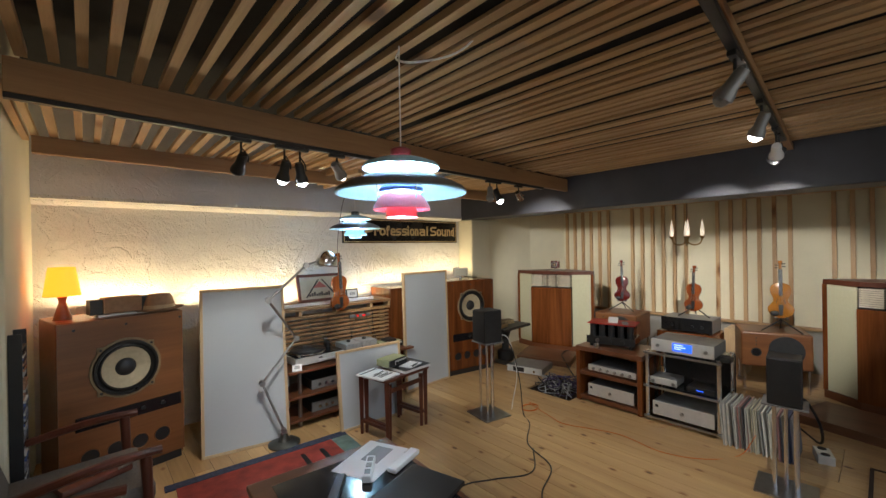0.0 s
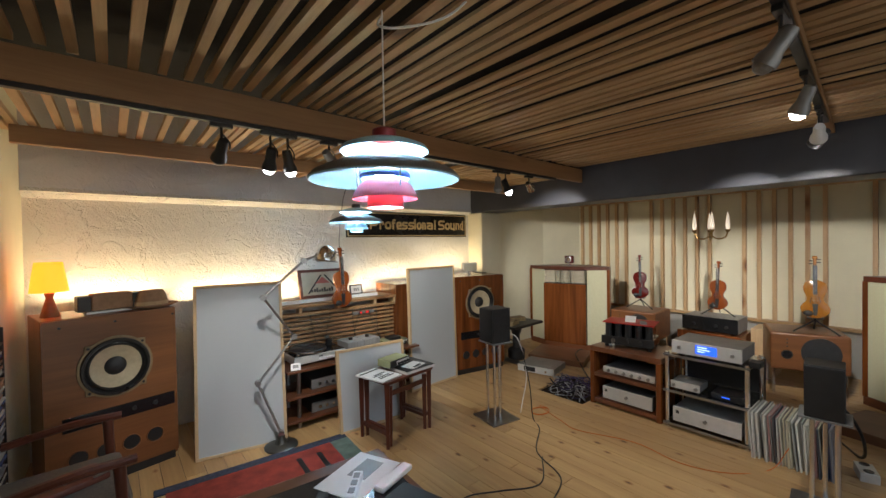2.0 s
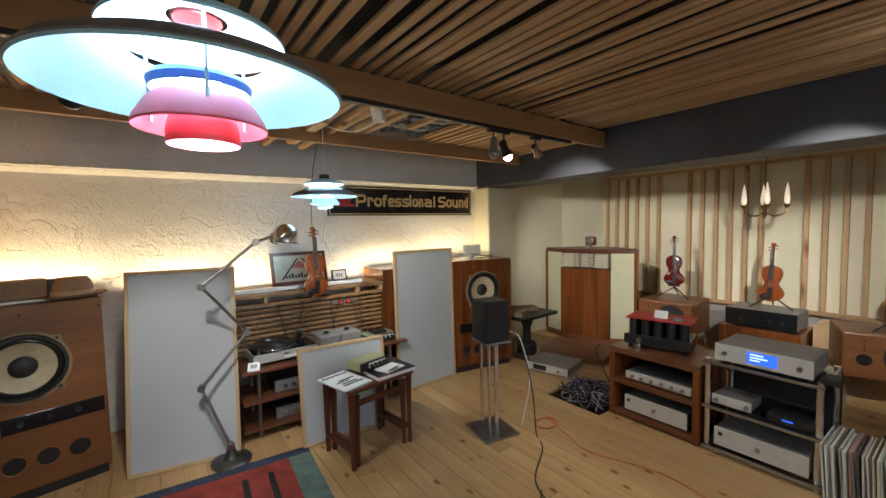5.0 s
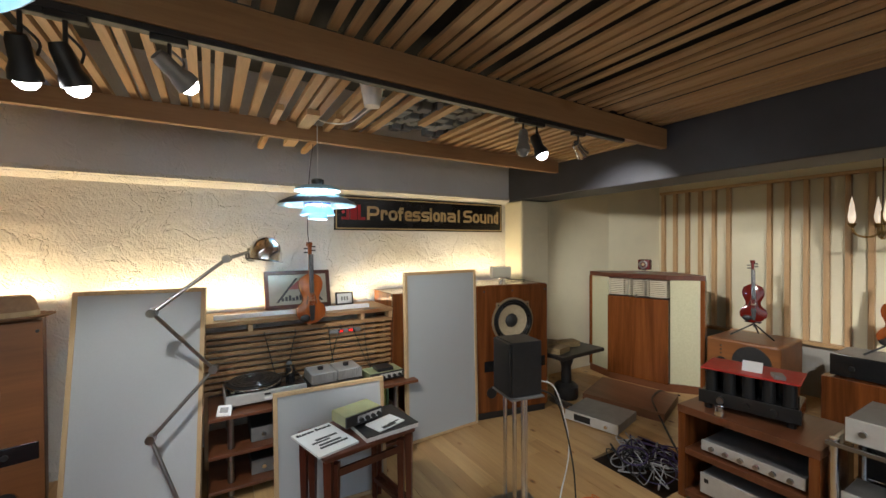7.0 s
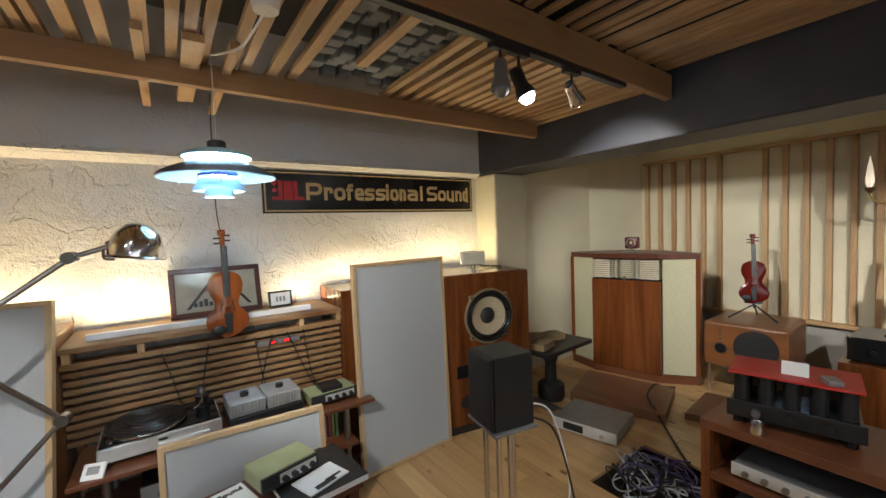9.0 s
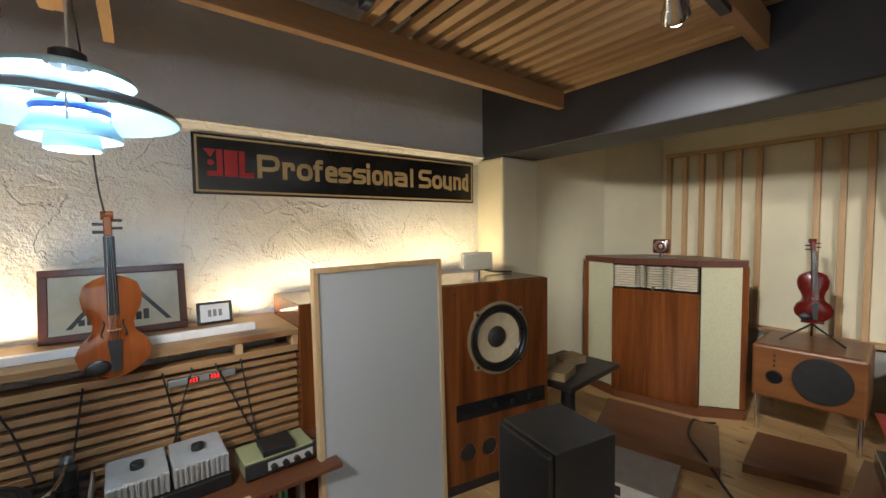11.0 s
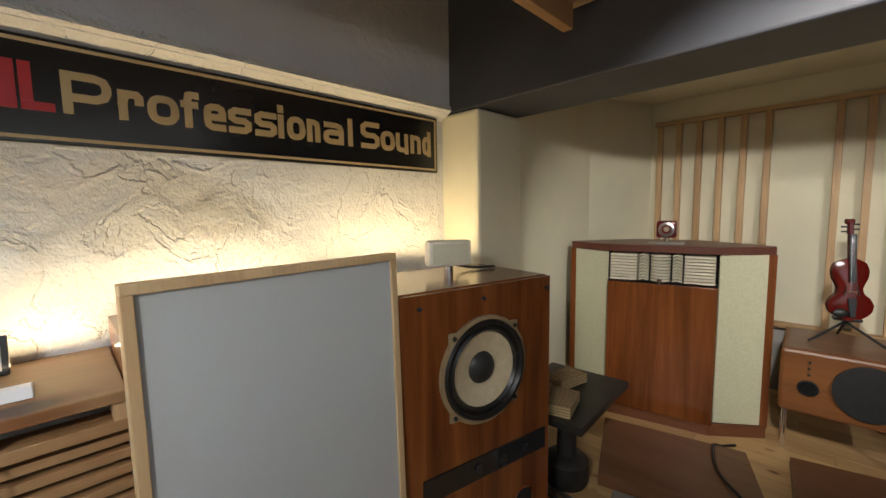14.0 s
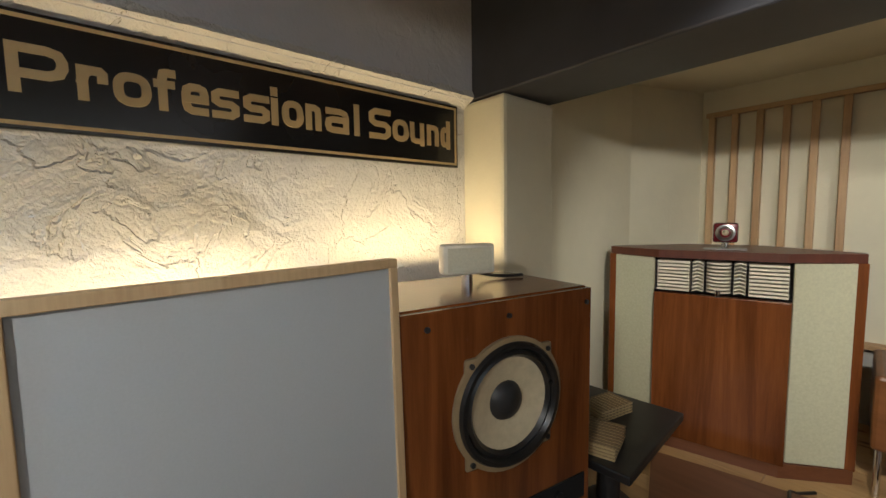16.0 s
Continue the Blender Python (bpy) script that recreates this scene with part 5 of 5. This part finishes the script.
# low table with horn plates beside the column
LT = thing("side_table", pose(4.36, 3.46, 0, 0, 0, 4), "black low table with a round metal foot", "side table")
part("tabletop", box(start(), (-0.30, -0.2, 0.44), (0.32, 0.24, 0.475), 0.006), BLACK, LT)
part("column", lathe(start(), [(0, 0.0), (0.10, 0.0), (0.11, 0.02), (0.11, 0.12), (0.09, 0.14), (0.05, 0.15), (0.045, 0.3), (0.09, 0.44), (0, 0.44)], None, 28), CHARCOAL, LT, "turned dark metal foot", True)
for k, (x, y, z, a) in enumerate(((4.20, 3.40, 0.475, 15), (4.45, 3.52, 0.475, -12), (4.28, 3.58, 0.475, 40))):
    st = thing("lens_stack", pose(x, y, z, 0, 0, a), "stack of gold slotted lens plates", "lens stack", "lens stacks on the table")
    for i in range(4):
        part("plate", box(start(), (-0.1, -0.06, i * 0.013), (0.1, 0.06, i * 0.013 + 0.008), 0.001), GOLD, st)
        for j in range(9):
            part("ridge", box(start(), (-0.095 + j * 0.022, -0.063, i * 0.013 + 0.0082), (-0.085 + j * 0.022, 0.063, i * 0.013 + 0.0125)), GOLDRIM, st)

# grey unit and cables on the floor
U = thing("floor_amplifier", pose(4.20, 2.95, 0, 0, 0, 14), "flat grey stereo unit lying on the floor", "amplifier")
part("body", box(start(), (-0.17, -0.22, 0.012), (0.2, 0.22, 0.085), 0.004), GREYMETAL, U)
part("front_panel", box(start(), (-0.182, -0.22, 0.012), (-0.1705, 0.22, 0.087), 0.002), SILVER, U)
part("window", box(start(), (-0.184, 0.0, 0.025), (-0.1825, 0.14, 0.075)), BLACK, U)
part("knob", rod(start(), (-0.2, -0.13, 0.05), (-0.182, -0.13, 0.05), 0.014), CHROME, U)
for x in (-0.12, 0.15):
    for y in (-0.17, 0.17):
        part("foot", rod(start(), (x, y, 0), (x, y, 0.012), 0.02), BLACK, U)
rc = random.Random(7)
for i in range(26):
    mat_ = rc.choice((BLACK, BLACK, BLACK, CABLEGREY, GREYMETAL, GREYMETAL, PURPLE, CABLEGREY))
    cx, cy = rc.uniform(3.78, 4.05), rc.uniform(2.20, 2.50)
    pts = []
    if rc.random() < 0.5:
        r = rc.uniform(0.06, 0.12)
        z = rc.uniform(0.0, 0.09)
        for k in range(14):
            a = k * 0.62
            pts.append((cx + r * math.cos(a) * rc.uniform(0.93, 1.07), cy + r * math.sin(a), z + 0.02 * math.sin(a * 1.3 + i)))
    else:
        for k in range(7):
            pts.append((cx + rc.uniform(-0.14, 0.14), cy + rc.uniform(-0.14, 0.14), rc.uniform(-0.06, 0.13)))
    solid("cable", tube(start(), pts, rc.uniform(0.003, 0.0055), 6), mat_, "tangled cable in the floor pit", "cable", "tangle of cables", True)
for nm, pts, r, mt, lab in (
    ("cable", [(2.92, 2.36, 0.70), (3.02, 2.30, 0.62), (3.08, 2.25, 0.3), (3.06, 2.2, 0.02), (2.95, 2.05, 0.007), (2.65, 1.85, 0.007), (2.5, 1.55, 0.007), (2.22, 1.43, 0.007), (2.05, 1.3, 0.007)], 0.0045, BLACK, "black speaker cable trailing over the floor"),
    ("cable", [(2.62, 1.78, 0.007), (2.35, 1.6, 0.007), (2.1, 1.72, 0.007), (1.9, 1.81, 0.007), (1.6, 1.75, 0.007)], 0.0045, BLACK, "black speaker cable trailing over the floor"),
    ("cable", [(2.95, 2.40, 0.73), (3.07, 2.36, 0.66), (3.13, 2.32, 0.35), (3.08, 2.33, 0.1), (3.02, 2.3, 0.04)], 0.004, WHITEPAINT, "white cable hanging from the speaker"),
    ("cable", [(5.30, 2.90, 0.012), (5.2, 2.95, 0.03), (5.08, 2.965, 0.079), (4.85, 2.90, 0.079), (4.67, 2.76, 0.079), (4.55, 2.62, 0.02), (4.4, 2.48, 0.009), (4.2, 2.3, 0.009)], 0.008, BLACK, "thick black cable over the board"),
    ("cable", [(3.55, 0.42, 0.5), (3.75, 0.36, 0.45), (3.9, 0.30, 0.25), (4.2, 0.33, 0.02), (4.5, 0.5, 0.008), (4.75, 0.72, 0.05)], 0.009, BLACK, "thick black cable behind the records"),
):
    solid(nm, tube(start(), pts, r, 8, 8), mt, lab, "cable", "", True)
pts = [(3.23 + 0.09 * math.cos(a * 0.7), 2.25 + 0.07 * math.sin(a * 0.7), 0.006 + a * 0.0006) for a in range(20)] + [(3.2, 2.0, 0.006), (3.16, 1.83, 0.006), (3.3, 1.45, 0.006), (3.25, 1.11, 0.006), (3.36, 0.86, 0.006), (3.6, 0.7, 0.006), (3.68, 0.62, 0.15)]
solid("cable", tube(start(), pts, 0.003, 6), ORANGE, "thin orange cable coiled and trailing on the floor", "cable", "", True)
XB = thing("outlet_box", pose(3.95, 0.29, 0, 0, 0, 15), "white outlet box on the floor", "outlet")
part("case", box(start(), (-0.08, -0.045, 0), (0.08, 0.045, 0.06), 0.004), SILVER, XB)
for x in (-0.05, 0.05):
    part("socket", rod(start(), (x, 0, 0.06), (x, 0, 0.064), 0.025), BLACK, XB)
bm = start()
for lo, hi in (((3.5, 0.05), (4.03, 0.07)), ((4.01, -0.5), (4.03, 0.05)), ((3.5, -0.5), (3.52, 0.05))):
    box(bm, (lo[0], lo[1], 0.001), (hi[0], hi[1], 0.006))
solid("floor_hatch", bm, JOINT, "dark edged hatch let into the floor", "hatch", kind="structure")

# ---- seating corner ----
CT = thing("coffee_table", pose(0.92, 1.34, 0, 0, 0, -4), "low brown wooden coffee table with a black top", "coffee table")
part("tabletop", box(start(), (-0.34, -0.42, 0.525), (0.33, 0.42, 0.553), 0.006), WALNUT_X, CT)
part("inlay", box(start(), (-0.26, -0.40, 0.5532), (0.30, 0.34, 0.556), 0.001), BLACKGLOSS, CT, "gloss black top sheet")
for x in (-0.3, 0.29):
    for y in (-0.38, 0.38):
        part("leg", rod(start(), (x, y, 0), (x, y, 0.525), 0.016, 0.022), WALNUT, CT, "", True)
m1 = CT.matrix_basis
solid("paper", box(start(), (-0.15, -0.11, 0), (0.15, 0.11, 0.002)), WHITEP, "white sheets of paper on the coffee table", "paper", m=m1 @ pose(0.16, 0.26, 0.5565, 0, 0, 28))
solid("paper", box(start(), (-0.07, -0.045, 0), (0.07, 0.045, 0.001)), GREYMETAL, "grey printed photograph on the paper", "photograph", m=m1 @ pose(0.20, 0.28, 0.5592, 0, 0, 28))
solid("leaflet", box(start(), (-0.1, -0.025, 0), (0.1, 0.025, 0.025), 0.008), WHITEP, "rolled white leaflet on the coffee table", "leaflet", m=m1 @ pose(0.26, 0.14, 0.5565, 0, 0, 24))
PH = thing("penholder", m1 @ pose(0.10, 0.17, 0.5592, 0, 0, 55), "clear oblong case with white parts", "case")
part("case", box(start(), (-0.085, -0.02, 0), (0.085, 0.02, 0.03), 0.004), WHITEPAINT, PH)
for q in (-0.05, 0.0, 0.05):
    part("slot", box(start(), (q - 0.016, -0.012, 0.03), (q + 0.016, 0.012, 0.033)), GREYMETAL, PH)
solid("folder", box(start(), (-0.17, -0.13, 0), (0.17, 0.13, 0.018), 0.004), BLACK, "black folder on the coffee table", "folder", m=m1 @ pose(0.16, -0.1, 0.5565, 0, 0, 20))
solid("remote", box(start(), (-0.02, -0.09, 0), (0.02, 0.09, 0.018), 0.004), BLACK, "black remote control on the coffee table", "remote", m=m1 @ pose(-0.06, 0.14, 0.5565, 0, 0, -35))
RB = plain("rug_red", (0.22, 0.03, 0.02), 0.95, 0, 0.3, 12, 0.5)
RG = thing("rug", pose(1.06, 2.52, 0, 0, 0, -4), "woven rug in red, teal and dark blue", "rug")
part("field", box(start(), (-0.56, -0.50, 0.0), (0.48, 0.50, 0.010), 0.003), RB, RG, "worn red field")
part("border", box(start(), (-0.62, 0.50, 0.0), (0.62, 0.58, 0.010), 0.003), plain("rug_blue", (0.03, 0.04, 0.07), 0.95, 0, 0.6, 40, 0.5), RG, "dark blue patterned edge")
part("border", box(start(), (0.48, -0.58, 0.0), (0.62, 0.50, 0.010), 0.003), plain("rug_teal", (0.10, 0.15, 0.13), 0.95, 0, 0.3, 12, 0.5), RG, "teal edge")
for i, x in enumerate((0.2, 0.34)):
    part("stripe", box(start(), (x, -0.3, 0.0101), (x + 0.035, 0.4, 0.0116)), BLACK, RG)


def armchair(m, cloth, label):
    """Faces +x; its middle at the floor."""
    a = thing("armchair", m, label, "armchair", "wooden armchairs")
    part("seat", box(start(), (-0.26, -0.26, 0.32), (0.27, 0.26, 0.43), 0.03), cloth, a, "upholstered seat", True)
    bm = box(start(), (-0.06, -0.27, 0.0), (0.06, 0.27, 0.52), 0.035)
    part("backrest", bm, cloth, a, "upholstered back", True, Matrix.Translation((-0.28, 0, 0.38)) @ Matrix.Rotation(radians(-16), 4, "Y"))
    for q in (-1, 1):
        part("armrest", tube(start(), [(-0.36, q * 0.32, 0.54), (-0.15, q * 0.325, 0.575), (0.08, q * 0.325, 0.60), (0.28, q * 0.32, 0.595)], 0.02), REDWOOD, a, "rounded wooden armrest", True)
        part("leg", rod(start(), (0.24, q * 0.31, 0.0), (0.22, q * 0.31, 0.59), 0.016, 0.024), REDWOOD, a, "", True)
        part("leg", rod(start(), (-0.32, q * 0.31, 0.0), (-0.28, q * 0.31, 0.56), 0.016, 0.022), WALNUT, a, "", True)
        part("side_rail", box(start(), (-0.29, q * 0.295 - 0.012, 0.30), (0.23, q * 0.295 + 0.012, 0.35), 0.004), WALNUT_X, a)
    part("front_rail", box(start(), (0.21, -0.29, 0.29), (0.235, 0.29, 0.335), 0.004), WALNUT, a)
    return a


armchair(pose(0.08, 2.61, 0, 0, 0, 4), TWEED, "wooden armchair with grey tweed seat")
armchair(pose(-0.08, 1.72, 0, 0, 0, -6), GREENCLOTH, "wooden armchair with green seat")
bag = solid("bag", box(start(), (-0.14, -0.09, 0.0), (0.14, 0.09, 0.035), 0.014), LEATHER, "brown leather pouch lying on the armchair", "bag", "", True, pose(0.13, 2.59, 0.431, 0, 0, 20))
solid("glasses", tube(start(), [(0.13, 2.53, 0.475), (0.19, 2.59, 0.482), (0.26, 2.63, 0.475), (0.29, 2.56, 0.475), (0.23, 2.51, 0.478)], 0.006), STEEL, "folded eyeglasses on the pouch", "glasses", "", True)

# things on the large teak speaker
MT = pose(0.307, 3.472, 1.1, 0, 0, 13)
TL = thing("table_lamp", MT @ pose(-0.26, 0.22, 0), "small table lamp with a glowing orange shade", "table lamp")
part("base", lathe(start(), [(0, 0), (0.05, 0), (0.045, 0.02), (0.018, 0.12), (0.026, 0.15), (0.014, 0.17), (0, 0.17)], None, 24), TEAK, TL, "turned wooden base", True)
part("shade", lathe(start(), [(0.095, 0.16), (0.068, 0.35), (0.066, 0.35), (0.093, 0.16)], None, 32, True), AMBER, TL, "glowing orange shade", True)
DH = thing("driver_horn", MT @ pose(0.03, 0.14, 0), "brown and black horn driver lying on the speaker", "horn driver")
part("body", box(start(), (-0.11, -0.05, 0.02), (0.11, 0.05, 0.13), 0.008), FELT, DH)
part("side_plate", box(start(), (-0.18, -0.045, 0.02), (-0.112, 0.045, 0.12), 0.003), BLACK, DH)
part("side_plate", box(start(), (0.112, -0.045, 0.02), (0.18, 0.045, 0.12), 0.003), BLACK, DH)
part("base", box(start(), (-0.14, -0.05, 0.0), (0.14, 0.05, 0.018), 0.003), STEEL, DH)
HT = thing("hat", MT @ pose(0.25, 0.10, 0.002, 0, 0, 10), "brown felt hat with a pale band", "hat")
part("brim", lathe(start(), [(0.075, 0.02), (0.12, 0.008), (0.15, 0.02), (0.151, 0.024), (0.12, 0.013), (0.075, 0.026)], Matrix.Diagonal((1.1, 0.85, 1, 1)), 36, True), FELT, HT, "", True)
part("crown", lathe(start(), [(0.092, 0.018), (0.09, 0.05), (0.078, 0.10), (0.062, 0.125), (0.03, 0.118), (0, 0.11)], Matrix.Diagonal((1.12, 0.85, 1, 1)), 36), FELT, HT, "", True)
part("band", lathe(start(), [(0.094, 0.022), (0.0925, 0.048)], Matrix.Diagonal((1.12, 0.86, 1, 1)), 36), BEECH, HT, "pale ribbon band", True)

# rack of discs by the side wall
CDR = thing("disc_rack", pose(-0.168, 2.87, 0), "tall disc rack filled with cases", "disc rack")
part("side", box(start(), (0, -0.01, 0), (0.05, 0, 1.14), 0.002), BLACK, CDR)
part("side", box(start(), (0, 0.19, 0), (0.05, 0.20, 1.14), 0.002), BLACK, CDR)
for k in range(8):
    z = 0.05 + k * 0.145
    part("shelf", box(start(), (0, 0, z - 0.008), (0.05, 0.19, z), 0.001), BLACK, CDR)
for k in range(7):
    z = 0.05 + k * 0.145
    for i in range(9):
        z1 = z + 0.001 + i * 0.0138
        c = rnd.choice(((0.65, 0.65, 0.62), (0.35, 0.36, 0.4), (0.1, 0.14, 0.3), (0.5, 0.3, 0.2), (0.06, 0.06, 0.07)))
        solid("disc_case", box(start(), (-0.165, 2.872, z1), (-0.112 + rnd.uniform(-0.006, 0.004), 3.0, z1 + 0.011)), plain("disc_case", c, 0.25, 0, 0.1, 10, 0), "flat disc case in the rack", "disc case", "disc cases in the rack")

# tube light above the slats
FT = thing("ceiling_tube", pose(0.3, 1.66, 2.60), "long tube light above the ceiling slats", "ceiling light")
part("housing", box(start(), (-0.5, -0.04, 0.03), (0.5, 0.04, 0.2), 0.004), WHITEPAINT, FT)
part("tube", rod(start(), (-0.48, 0, 0.012), (0.48, 0, 0.012), 0.014), WHITEPAINT, FT, "", True)

# ---- floor boards ----
FL = structure("floor", box(start(), (-1.65, YS - 0.15, -0.3), (6.6, 4.32, -0.2)), JOINT, "pine plank floor with knots", "floor")
rf = random.Random(11)
PX0, PX1, PY0, PY1 = 3.66, 4.26, 2.09, 2.60
plank_mesh = {}
x = -1.5
while x < 6.42:
    y = YS
    cuts = [rf.uniform(-0.6, 0.5), rf.uniform(1.4, 3.2)]
    if x + 0.118 > PX0 and x < PX1:
        cuts = [0.2, PY0, PY1]
    ends = [YS] + cuts + [4.16]
    for a, b in zip(ends, ends[1:]):
        if a == PY0 and b == PY1:
            continue
        key = round(b - a, 3)
        if key not in plank_mesh:
            plank_mesh[key] = mesh_of("plank", box(start(), (0, 0.001, -0.02), (0.1175, b - a - 0.001, 0), 0.0012), FLOORWOOD)
        p = new("plank", plank_mesh[key])
        p.parent, p.matrix_basis = FL, pose(x, a, 0)
    x += 0.12
bm = start()
for lo, hi in (((PX0 - 0.1, PY0 - 0.05, -0.2), (PX1 + 0.1, PY0 - 0.002, -0.021)), ((PX0 - 0.1, PY1 + 0.002, -0.2), (PX1 + 0.1, PY1 + 0.05, -0.021)), ((-1.5, -2.0, -0.2), (PX0 - 0.1, 4.16, -0.1)), ((PX1 + 0.1, -2.0, -0.2), (6.42, 4.16, -0.1))):
    box(bm, lo, hi)
part("underfloor", bm, JOINT, FL)
